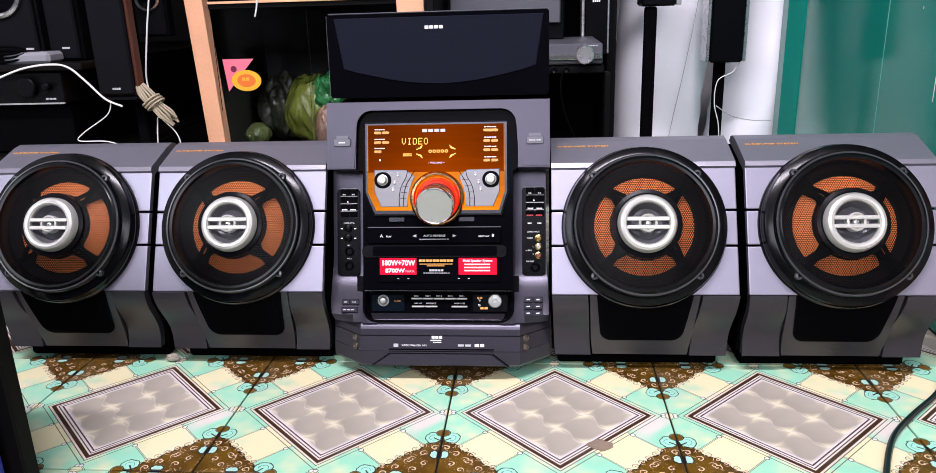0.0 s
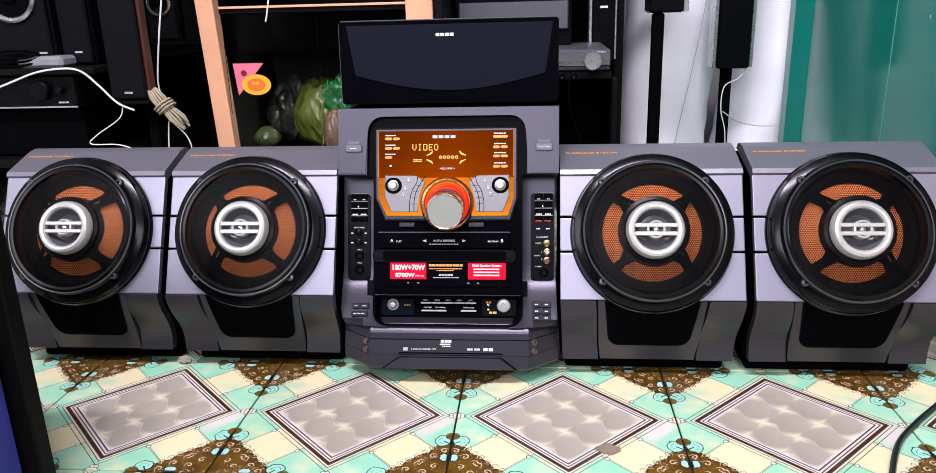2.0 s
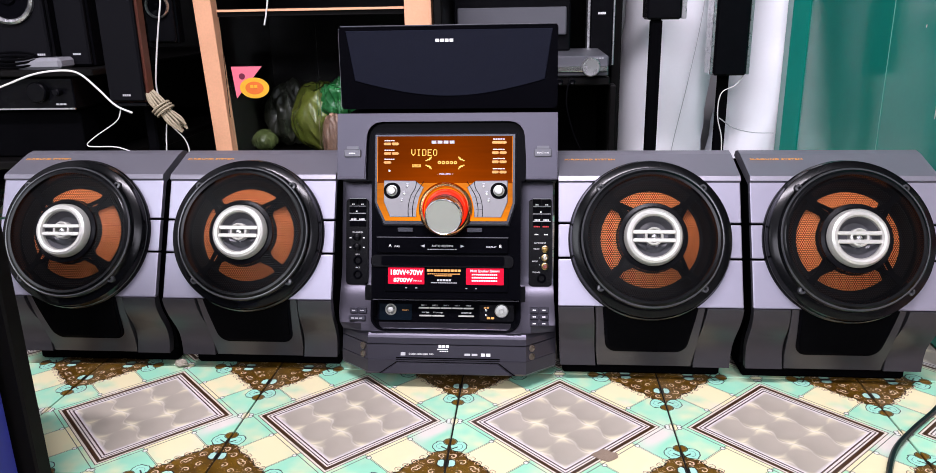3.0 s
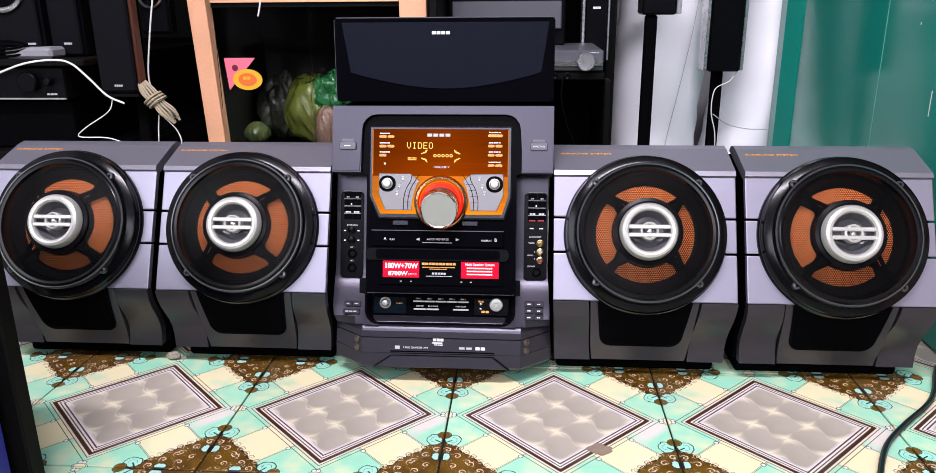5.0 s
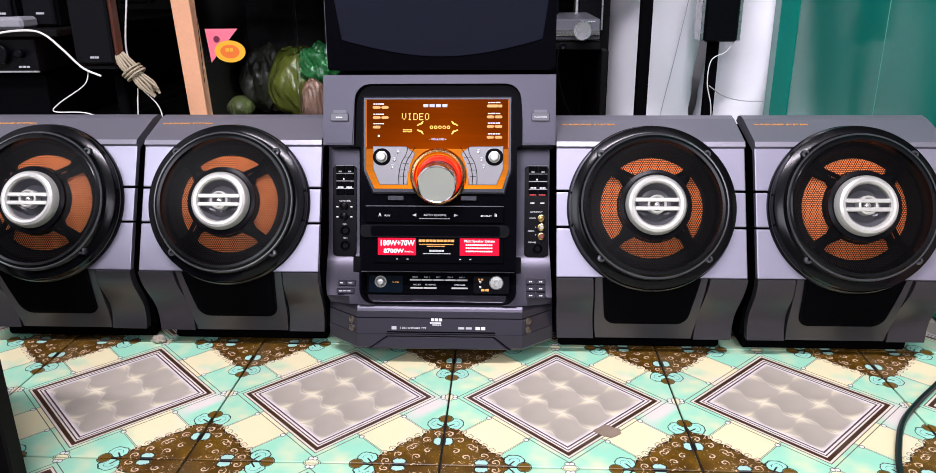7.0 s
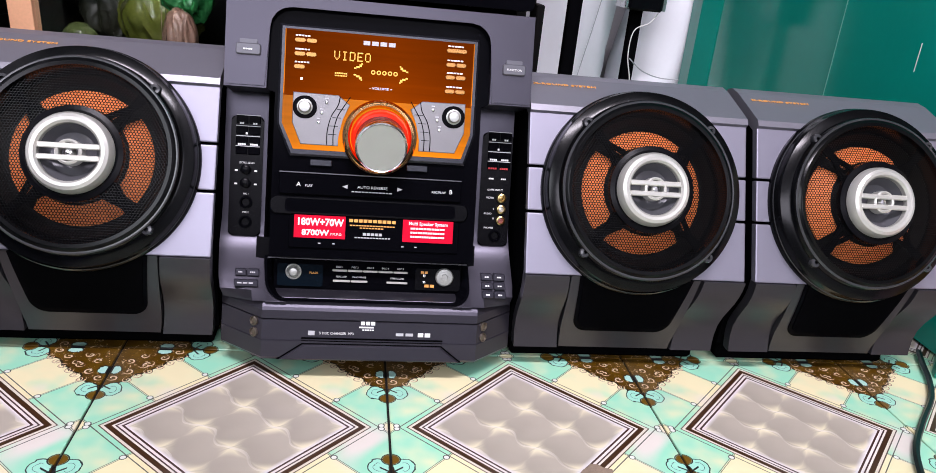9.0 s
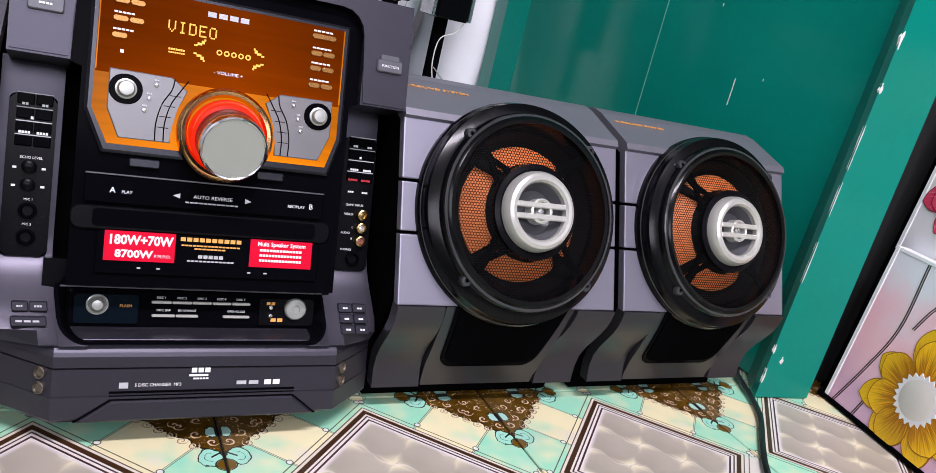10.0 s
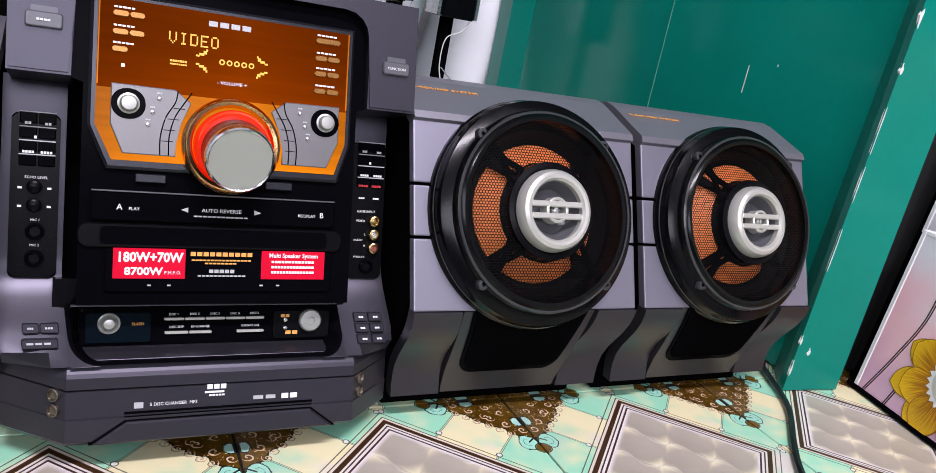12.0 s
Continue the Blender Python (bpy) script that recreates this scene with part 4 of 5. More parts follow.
        jacks = (0.1456,)
    else:
        utext("ECHO LEVEL", xm, 0.2007, 0.0024, -0.0035, WHITEINK)
        for z in (0.1948, 0.1828):
            at = UK @ Matrix.Translation((xm - 0.001, 0, z))
            part("slide_knob", lathed([(0.0046, 0.003), (0.0044, 0.0075), (0.0030, 0.0085), (0.0, 0.0088)], at, 20), SATIN, unit, "", True)
            ubars(x0, z - 0.001, 0.003, 0.0014, -0.0036, 1, WHITEINK), ubars(x1 - 0.004, z - 0.001, 0.003, 0.0014, -0.0036, 1, WHITEINK)
        utext("MIC 1", xm, 0.1730, 0.0022, -0.0035, WHITEINK)
        utext("MIC 2", xm, 0.1565, 0.0022, -0.0035, WHITEINK)
        jacks = (0.1655, 0.1478)
    for z in jacks:
        at = UK @ Matrix.Translation((xm, 0, z))
        part("jack_socket", lathed([(0.0058, 0.003), (0.0056, 0.0050), (0.0040, 0.0055), (0.0034, 0.0040), (0.0030, 0.002), (0.0, 0.001)], at, 24), GLOSS, unit, "black jack socket", True)
# keys at the foot of the pillars
for r in range(3):
    for c in range(2):
        x0 = 0.0863 + c * 0.0118
        bm = flanked(plated(rrect(x0, x0 + 0.0112, 0.1035 - r * 0.0082, 0.1100 - r * 0.0082, 0.0012, 3), -0.0048, 0.010, None, 0.0006))
        k = part("foot_key", bm, FOOTKEY, unit)
        part("key_print", flanked(bars(bmesh.new(), x0 + 0.0036, 0.1066 - r * 0.0082, 0.0042, 0.0013, -0.0050, 2)), WHITEINK, k)
for x0, x1, v0, v1 in ((-0.1378, -0.1281, 0.1000, 0.1062), (-0.1277, -0.1169, 0.1000, 0.1062), (-0.1393, -0.1184, 0.0905, 0.0965)):
    k = part("foot_key", flanked(plated(rrect(x0, x1, v0, v1, 0.0012, 3), -0.0048, 0.010, None, 0.0006)), FOOTKEY, unit)
    part("key_print", flanked(bars(bmesh.new(), x0 + 0.003, (v0 + v1) / 2, x1 - x0 - 0.006, 0.0012, -0.0050, 3)), GREYINK, k)
# tray: step line, lower inset, slit, mark, print, screws
T = Matrix.Translation((0, -0.0490, 0.0405)) @ Matrix.Rotation(radians(-16), 4, "X")
part("tray_gap", plated([(-0.1015, -0.0180), (-0.0795, -0.0026), (0.0490, -0.0026), (0.0685, -0.0180)], -0.0014, 0.004, T), MATT, unit)
part("tray_panel", plated([(-0.0992, -0.0176), (-0.0785, -0.0035), (0.0480, -0.0035), (0.0662, -0.0176)], -0.0045, 0.004, T, 0.0012), UNITGREY, unit)
part("tray_slit", boxed(-0.080, 0.050, -0.0012, 0.003, -0.0022, -0.0002, 0.0003, T), MATT, unit)
part("tray_slit", boxed(-0.080, 0.050, -0.0012, 0.003, 0.0012, 0.0026, 0.0003, T), MATT, unit)
part("print", bars(bmesh.new(), -0.0265, 0.0170, 0.0140, 0.0033, -0.0006, 3, T), WHITEINK, unit)
part("print", bars(bmesh.new(), -0.0280, 0.0132, 0.017, 0.0013, -0.0006, 1, T), WHITEINK, unit)
part("print", bars(bmesh.new(), -0.0250, 0.0108, 0.011, 0.0011, -0.0006, 5, T), WHITEINK, unit)
part("print", bars(bmesh.new(), -0.0740, 0.0068, 0.0075, 0.0040, -0.0006, 1, T), GREYINK, unit)
utext2 = lettering("5 DISC CHANGER  MP3", -0.0640, 0.0068, 0.0032, -0.0006, T, False, 0.95, 0.00015)
part("lettering", utext2, WHITEINK, unit)
part("print", bars(bmesh.new(), 0.0060, 0.0072, 0.0180, 0.0026, -0.0006, 2, T), GREYINK, unit)
part("print", bars(bmesh.new(), 0.0265, 0.0072, 0.0130, 0.0036, -0.0006, 2, T), WHITEINK, unit)
for sx, base, ang in ((1, (0.0890, -0.0400), 39.0), (-1, (-0.1228, -0.0405), -39.0)):
    for z in (0.0445, 0.0545):
        at = Matrix.Translation((base[0], base[1] + (z - 0.0515) * 0.28 - 0.0005, z)) @ Matrix.Rotation(radians(ang), 4, "Z") @ Matrix.Rotation(radians(-12), 4, "X")
        part("tray_screw", lathed([(0.0044, -0.002), (0.0044, 0.0012), (0.0036, 0.0016), (0.0031, 0.0002), (0.0016, 0.0006), (0.0, 0.0004)], at, 20), SCREWMETAL, unit, "recessed metal screw", True)

# centre speaker: smooth border, cloth field and mark
bm = plated([(-0.1420, 0.096), (0.1120, 0.096), (0.1030, 0.036)] + [(0.1030 - 0.01178 * i, 0.036 - 0.019 * math.sin(math.pi * i / 20)) for i in range(1, 20)] + [(-0.1326, 0.036)], -0.0032, 0.0, CS, 0.0008)
part("cloth_field", bm, CLOTHBLACK, cs, "black woven grille cloth")
part("mark", bars(bmesh.new(), -0.0305, 0.0835, 0.023, 0.0036, -0.0036, 4, CS), WHITEINK, cs, "white maker's mark")

# ---- floor tiles ----
def tile_material():
    m = bpy.data.materials.new("patterned_glazed_tile")
    m.use_nodes = True
    tree = m.node_tree
    b = tree.nodes["Principled BSDF"]
    coord = tree.nodes.new("ShaderNodeTexCoord")
    info = tree.nodes.new("ShaderNodeObjectInfo")
    sep = tree.nodes.new("ShaderNodeSeparateXYZ")
    tree.links.new(coord.outputs["Object"], sep.inputs[0])
    x, y = V(tree, sep.outputs[0]), V(tree, sep.outputs[1])
    vec = coord.outputs["Object"]
    n1 = noise_node(tree, vec, 26, 2)
    n2 = noise_node(tree, vec, 90, 3, 1.5)
    n3 = noise_node(tree, vec, 150, 2, 2.5)
    a, c = x.abs() / 0.125, y.abs() / 0.125
    s = a + c
    d = a - c
    e, g = a * -1.0 + 1.0, c * -1.0 + 1.0
    corner = e + g
    # mint and cream checks, parted by thin double lines
    run = (d + 0.31) / 0.62
    cell = run.op("FLOOR")
    parity = (cell * 0.5).op("FRACT").gt(0.25)
    tint = (parity * 0.62 + (n1 - 0.5) * 1.9 + 0.12).soft(0.05, 0.95)
    col = blend(tree, tint, (0.93, 0.85, 0.52), (0.36, 0.80, 0.56))
    col = blend(tree, (noise_node(tree, vec, 14, 1) - 0.58).soft(0.0, 0.16), col, (0.84, 0.78, 0.70))
    off = ((run.op("FRACT") - 0.5).abs() * -1.0 + 0.5) * 0.62
    col = blend(tree, off.between(0.004, 0.0115) * 0.85, col, (0.08, 0.09, 0.075))
    knot = ((s - 0.965).op("POWER", 2.0) + off.op("POWER", 2.0)).op("SQRT")
    col = blend(tree, knot.lt(0.034), col, (0.07, 0.08, 0.07))
    col = blend(tree, knot.lt(0.024), col, (0.84, 0.86, 0.78))
    # flower in the corners, edged with scrolls
    u = d.abs()
    wave = (u * 24.166).sin() * 0.020
    edge = (n2 - 0.5) * 0.05 + wave + 0.585
    low, high = e.min(g), e.max(g)
    flower = corner.lt(edge)
    rim = (corner - edge).abs().lt(0.012)
    brown = blend(tree, n1.soft(0.3, 0.7), (0.075, 0.034, 0.0015), (0.160, 0.080, 0.0028))
    brown = blend(tree, n3.gt(0.66), brown, (0.72, 0.52, 0.30))
    brown = blend(tree, n2.between(0.485, 0.50), brown, (0.030, 0.014, 0.003))
    col = blend(tree, flower, col, brown)
    col = blend(tree, rim, col, (0.020, 0.012, 0.006))

    def scrolls(pitch, phase, w0, radius, turns):
        nonlocal col
        along = ((u / pitch + phase).op("FRACT") - 0.5) * pitch
        over = corner - w0 + (n2 - 0.5) * 0.04
        rho = (along * along + over * over).op("SQRT")
        spin = over.op("ARCTAN2", along) / 6.2832
        inside = rho.lt(radius) * u.lt(0.50)
        stroke = (rho / radius * turns + spin).op("FRACT")
        col = blend(tree, inside * stroke.lt(0.34), col, (0.78, 0.58, 0.38))
        col = blend(tree, inside * stroke.between(0.32, 0.46), col, (0.022, 0.014, 0.008))

    scrolls(0.118, 0.0, 0.605, 0.050, 1.3)
    scrolls(0.176, 0.35, 0.470, 0.054, 1.1)
    scrolls(0.210, 0.10, 0.300, 0.050, 1.0)
    # mint leaves at the flower's four tips, with a brown bud
    leaf_r = (((high - 0.575) / 0.082).op("POWER", 2.0) + ((low - 0.080) / 0.072).op("POWER", 2.0)).op("SQRT") + (n2 - 0.5) * 0.55
    col = blend(tree, leaf_r.between(0.92, 1.04), col, (0.010, 0.016, 0.018))
    col = blend(tree, leaf_r.lt(0.92), col, (0.40, 0.82, 0.64))
    col = blend(tree, leaf_r.between(0.45, 0.50) * low.gt(0.07), col, (0.02, 0.05, 0.05))
    bud = (((high - 0.650) / 0.056).op("POWER", 2.0) + (low / 0.062).op("POWER", 2.0)).op("SQRT")
    col = blend(tree, bud.between(0.90, 1.04), col, (0.02, 0.015, 0.01))
    col = blend(tree, bud.lt(0.88), col, (0.16, 0.082, 0.006))
    fork = (high - 0.520 - low * 0.7).abs().lt(0.008) * low.lt(0.075)
    col = blend(tree, fork, col, (0.008, 0.010, 0.012))
    mid = (((high - 0.32) / 0.058).op("POWER", 2.0) + ((low - 0.040) / 0.042).op("POWER", 2.0)).op("SQRT") + (n3 - 0.5) * 0.6
    col = blend(tree, mid.lt(0.85), col, (0.46, 0.78, 0.66))
    col = blend(tree, mid.between(0.85, 1.05), col, (0.02, 0.02, 0.02))
    col = blend(tree, (high - 0.32).abs().lt(0.05) * low.lt(0.022), col, (0.012, 0.014, 0.016))
    # framed diamond
    def band(lo, hi, colour):
        nonlocal col
        col = blend(tree, s.between(lo, hi), col, colour)
    band(0.925, 0.936, (0.10, 0.10, 0.08))
    band(0.870, 0.882, (0.10, 0.06, 0.04))
    band(0.845, 0.870, (0.80, 0.74, 0.62))
    band(0.795, 0.845, (0.058, 0.025, 0.010))
    band(0.775, 0.795, (0.82, 0.78, 0.70))
    band(0.760, 0.775, (0.05, 0.02, 0.02))
    band(0.735, 0.760, (0.84, 0.80, 0.76))
    band(0.715, 0.735, (0.06, 0.025, 0.02))
    band(0.0, 0.715, (0.5, 0.5, 0.5))
    # quilted grey field
    size = 0.0421
    p = (x + y) * (0.70711 / size) + (n1 - 0.5) * 0.5 + 0.5
    q = (x - y) * (0.70711 / size) + (noise_node(tree, vec, 19, 2) - 0.5) * 0.5 + 0.5
    pu, qu = p.op("FRACT"), q.op("FRACT")
    du, dv = pu.min(pu * -1.0 + 1.0), qu.min(qu * -1.0 + 1.0)
    bend = (qu * 6.2832).sin() * 0.10
    crest = (pu - bend).op("FRACT")
    near = crest.min(crest * -1.0 + 1.0)
    node = (dv * -2.0 + 1.0).soft(0.15, 1.0)
    grey = blend(tree, crest.soft(0.0, 0.9), (0.42, 0.378, 0.312), (0.50, 0.450, 0.372))
    star = ((du.op("POWER", 0.72) + dv.op("POWER", 0.72)) * -1.0 + 0.66).soft(0.0, 0.5)
    seam = (qu - (pu * 6.2832).sin() * 0.08).op("FRACT")
    seam = seam.min(seam * -1.0 + 1.0)
    glow = ((near * -1.0 + 0.16).soft(0.0, 0.16) * node * 0.6).max(star)
    grey = blend(tree, glow * 0.85, grey, (0.94, 0.86, 0.60))
    grey = blend(tree, seam.lt(0.016) * (du * -1.2 + 0.45), grey, (0.36, 0.33, 0.30))
    grey = blend(tree, near.lt(0.030) * (dv * -1.2 + 0.70), grey, (0.88, 0.82, 0.72))
    grey = blend(tree, s.soft(0.66, 0.715), grey, (0.82, 0.78, 0.78))
    col = blend(tree, s.lt(0.715), col, grey)
    dirt = noise_node(tree, coord.outputs["Object"], 7, 5)
    col = blend(tree, dirt.soft(0.5, 0.85) * 0.25, col, (0.36, 0.33, 0.26))
    hue = tree.nodes.new("ShaderNodeHueSaturation")
    r = V(tree, info.outputs["Random"]) * 0.08 + 0.82
    tree.links.new(r.sock, hue.inputs["Value"])
    tree.links.new(col, hue.inputs["Color"])
    tree.links.new(hue.outputs[0], b.inputs["Base Color"])
    rough = (n1 - 0.5) * 0.2 + 0.34
    tree.links.new(rough.sock, b.inputs["Roughness"])
    return m


tile_bm = bmesh.new()
box(tile_bm, -0.1239, 0.1239, -0.1239, 0.1239, -0.008, 0.0, 0.0006)
tile_mesh = bpy.data.meshes.new("floor_tile")
tile_bm.to_mesh(tile_mesh)
tile_bm.free()
tile_mesh.materials.append(tile_material())
floor = bpy.data.objects["floor"]

pair = thing("satellite_speaker", (0.335, 0.645, 0.427), "small black speaker on a slim pole stand", "speaker", "satellite speakers")
part("cabinet", boxed(0.302, 0.366, 0.62, 0.69, 0.428, 0.62, 0.004), SATIN, pair)
part("edge_strip", boxed(0.3665, 0.376, 0.625, 0.685, 0.429, 0.62, 0.001), STEEL, pair)


# ---- white wrapped rolls ----
def roll(name, foot, head, r0, r1, seed):
    """An upright wrapped roll with soft folds."""
    bm = bmesh.new()
    rings = []
    for i in range(31):
        t = i / 30
        c = Vector(foot).lerp(Vector(head), t)
        r = r0 + (r1 - r0) * t
        ring = []
        for k in range(48):
            a = 2 * math.pi * k / 48
            n = noise.noise(Vector((math.cos(a) * 1.4 + seed, math.sin(a) * 1.4, t * 9))) * 0.006 + noise.noise(Vector((math.cos(a) * 3 + seed, math.sin(a) * 3, t * 34))) * 0.0040
            ring.append(bm.verts.new((c.x + (r + n) * math.cos(a), c.y + (r + n) * math.sin(a), c.z)))
        rings.append(ring)
    for a, b in zip(rings, rings[1:]):
        for k in range(48):
            bm.faces.new((a[k], a[(k + 1) % 48], b[(k + 1) % 48], b[k]))
    bm.faces.new(rings[0][::-1]), bm.faces.new(rings[-1])
    return solid(name, bm, WHITECLOTH, "white sheet-wrapped roll standing on the floor", "roll", "white rolls by the door", smooth=True)


roll("wrapped_roll", (0.384, 1.00, 0.0), (0.446, 1.00, 1.05), 0.107, 0.107, 1.0)
roll("wrapped_roll", (0.592, 1.01, 0.0), (0.775, 1.01, 1.05), 0.094, 0.105, 5.0)

# ---- black shelving behind, with equipment ----
rack = thing("black_shelf_unit", (-0.7, 0.9, 0), "black stained wooden shelf unit, full of equipment", "shelf")
part("back_panel", boxed(-1.70, 0.285, 1.15, 1.17, 0.0, 2.0, 0.002), BLACKWOOD, rack)
part("side_panel", boxed(0.255, 0.275, 0.80, 1.15, 0.0, 2.0, 0.002), BLACKWOOD, rack)
part("side_panel", boxed(-1.72, -1.70, 0.36, 1.15, 0.0, 2.0, 0.002), BLACKWOOD, rack)
part("shelf", boxed(-1.70, -0.675, 0.385, 1.15, 0.355, 0.3665, 0.002), BLACKWOOD, rack, "black shelf board with a worn edge")
part("shelf", boxed(-1.70, -0.675, 0.385, 1.15, 0.19, 0.205, 0.002), BLACKWOOD, rack)
part("shelf", boxed(-1.70, 0.255, 0.50, 1.15, 0.75, 0.77, 0.002), BLACKWOOD, rack)
part("shelf", boxed(-0.09, 0.226, 0.51, 1.15, 0.318, 0.333, 0.002), BLACKWOOD, rack)
part("upright", boxed(-0.09, -0.075, 0.50, 1.15, 0.0, 0.75, 0.002), BLACKWOOD, rack)
part("upright", boxed(0.226, 0.238, 0.50, 0.55, 0.0, 0.318, 0.002), BLACKWOOD, rack)


def floor_amplifier(x0, x1, y0, y1, z0, z1):
    am = thing("amplifier", ((x0 + x1) / 2, (y0 + y1) / 2, z0), "black amplifier with a round knob under the shelf", "amplifier")
    part("body", boxed(x0, x1, y0, y1, z0 + 0.004, z1, 0.002), SATIN, am)
    part("foot", boxed(x0 + 0.02, x1 - 0.02, y0 + 0.03, y1 - 0.03, z0, z0 + 0.004), RUBBER, am)
    part("trim_strip", boxed(x0, x1, y0 - 0.003, y0, z0 + 0.005, z0 + 0.0075), STEEL, am, "thin silver trim strip")
    for x, r in ((x1 - 0.062, 0.018), (x1 - 0.026, 0.007)):
        part("knob", lathed([(r, 0.0), (r, 0.012), (r - 0.002, 0.014), (0.0, 0.0145)], Matrix.Translation((x, y0, z0 + 0.036)), 32), SATIN, am, "black round knob", True)
    part("print", bars(bmesh.new(), x1 - 0.035, z0 + 0.014, 0.02, 0.003, y0 - 0.0006, 3), GREYINK, am)
    return am


floor_amplifier(-1.08, -0.724, 0.40, 0.70, 0.2915, 0.352)
bpy.data.objects["amplifier"]["label"] = "black amplifier with a round knob under the shelf board"
stand = thing("amplifier_box", (-0.9, 0.55, 0.205), "black equipment box under an amplifier", "amplifier")
part("body", boxed(-1.08, -0.73, 0.42, 0.70, 0.207, 0.2915, 0.002), MATT, stand)
part("foot", boxed(-1.05, -0.76, 0.44, 0.68, 0.205, 0.207), RUBBER, stand)


def box_speaker(x0, x1, y0, y1, z0, z1, side, cone_z=None, mark=None, label=""):
    sp = thing("bookshelf_speaker", ((x0 + x1) / 2, (y0 + y1) / 2, z0), label, "speaker", "speakers on the black shelf")
    part("cabinet", boxed(x0, x1, y0 + 0.012, y1, z0, z1, 0.003), side, sp)
    part("grille", boxed(x0 + 0.002, x1 - 0.002, y0, y0 + 0.011, z0 + 0.003, z1 - 0.003, 0.003), CLOTHDARK, sp, "black grille cloth")
    if mark:
        part("mark", bars(bmesh.new(), mark[0], mark[1], 0.015, 0.0034, y0 - 0.0006, 4), GREYINK, sp)
    if cone_z:
        r = (x1 - x0) * 0.40
        at = Matrix.Translation(((x0 + x1) / 2, y0, cone_z))
        part("cone_ring", lathed([(r, 0.0), (r, 0.006), (r * 0.92, 0.009), (r * 0.84, 0.006), (r * 0.80, 0.001)], at, 48), STEEL, sp, "silver driver ring", True)
        part("cone", lathed([(r * 0.82, 0.003), (r * 0.35, 0.0015), (r * 0.3, 0.006), (0.0, 0.009)], at, 40), GLOSS, sp, "", True)
    return sp


box_speaker(-0.888, -0.767, 0.42, 0.62, 0.3665, 0.66, SATIN, 0.492, (-0.791, 0.391), "black speaker with a silver-ringed driver on the shelf")
box_speaker(-0.763, -0.705, 0.44, 0.60, 0.3665, 0.66, SATIN, None, (-0.737, 0.390), "narrow black speaker with a cloth grille on the shelf")
tower = box_speaker(-0.653, -0.585, 0.385, 0.422, 0.308, 0.66, BROWNWOOD, None, (-0.625, 0.322), "tall black speaker with brown wooden sides on a stand")
pole_stand(-0.606, 0.44, 0.66, 0.010)
part("stand_plate", boxed(-0.651, -0.587, 0.39, 0.45, 0.302, 0.308, 0.001), SATIN, tower)
far = box_speaker(-0.655, -0.598, 0.56, 0.60, 0.40, 0.66, SATIN, 0.470, None, "black speaker with a silver ring, behind the tall speaker")

# flat grey case and its lead on the shelf
case = thing("adapter_case", (-0.76, 0.40, 0.3665), "grey plastic power adapter lying on the shelf", "adapter")
part("shell", boxed(-0.82, -0.735, 0.392, 0.44, 0.3665, 0.386, 0.005), material("grey_plastic", (0.22, 0.22, 0.24), 0.45, 0, 0.08, 60, 0.05, 0.1), case)
coil = [(-0.825 + 0.045 * math.cos(a), 0.40 + 0.01 * math.sin(a), 0.374 + 0.008 * math.sin(a * 1.0) + 0.0010 * a) for a in [i * 0.35 for i in range(54)]]
part("lead", tube(bmesh.new(), coil, 0.0022, 6), MATT, case, "coiled dark lead")


def wire(name, pts, r, mat, label):
    return solid(name, tube(bmesh.new(), spline(pts, 8), r, 6), mat, label, "cable", "loose cables", smooth=True)


wire("cable", [(-0.92, 0.375, 0.313), (-0.838, 0.375, 0.340), (-0.775, 0.375, 0.3605), (-0.72, 0.372, 0.3665), (-0.685, 0.364, 0.361), (-0.655, 0.361, 0.336), (-0.628, 0.361, 0.308), (-0.600, 0.362, 0.2945)], 0.0018, WIRE, "thick white cable looping in front of the speakers")
wire("cable", [(-0.640, 0.40, 0.30), (-0.652, 0.40, 0.275), (-0.70, 0.40, 0.245), (-0.712, 0.40, 0.230), (-0.66, 0.40, 0.228), (-0.62, 0.40, 0.215)], 0.0011, WIRE, "thin white cable hanging behind the speakers")
wire("cable", [(-0.536, 0.43, 0.62), (-0.553, 0.43, 0.50), (-0.570, 0.43, 0.42), (-0.584, 0.43, 0.345), (-0.584, 0.43, 0.315)], 0.0015, WIRE, "white cable hanging down beside the wooden post")
wire("cable", [(-0.565, 0.41, 0.268), (-0.570, 0.41, 0.235), (-0.572, 0.41, 0.20), (-0.560, 0.41, 0.18)], 0.0012, WIRE, "thin white cable hanging from a cord bundle")
wire("cable", [(-0.556, 0.41, 0.264), (-0.535, 0.41, 0.240), (-0.530, 0.41, 0.215), (-0.545, 0.41, 0.19)], 0.0012, WIRE, "thin white cable hanging from a cord bundle")
# bundle of beige cord
bundle = thing("cord_bundle", (-0.565, 0.40, 0.25), "bundle of beige cord tied and hanging by the post", "cord")
for i in range(16):
    ph = 2 * math.pi * i / 16
    o = Vector((math.cos(ph) * 0.011, math.sin(ph) * 0.010, math.cos(ph * 2) * 0.004))
    pts = [Vector((-0.585, 0.40, 0.326)) + o * 0.7, Vector((-0.572, 0.40, 0.306)) + o * 1.1, Vector((-0.560, 0.40, 0.292)) + o * 0.85, Vector((-0.545, 0.40, 0.275)) + o * 1.2, Vector((-0.530 - 0.004 * (i % 3), 0.40, 0.258 + 0.003 * (i % 4))) + o * 0.6]
    part("strand", tube(bmesh.new(), spline(pts, 5), 0.0021, 5), ROPE, bundle, "", True)
for h in range(3):
    c = Vector((-0.567 + 0.004 * h, 0.40, 0.300 - 0.004 * h))
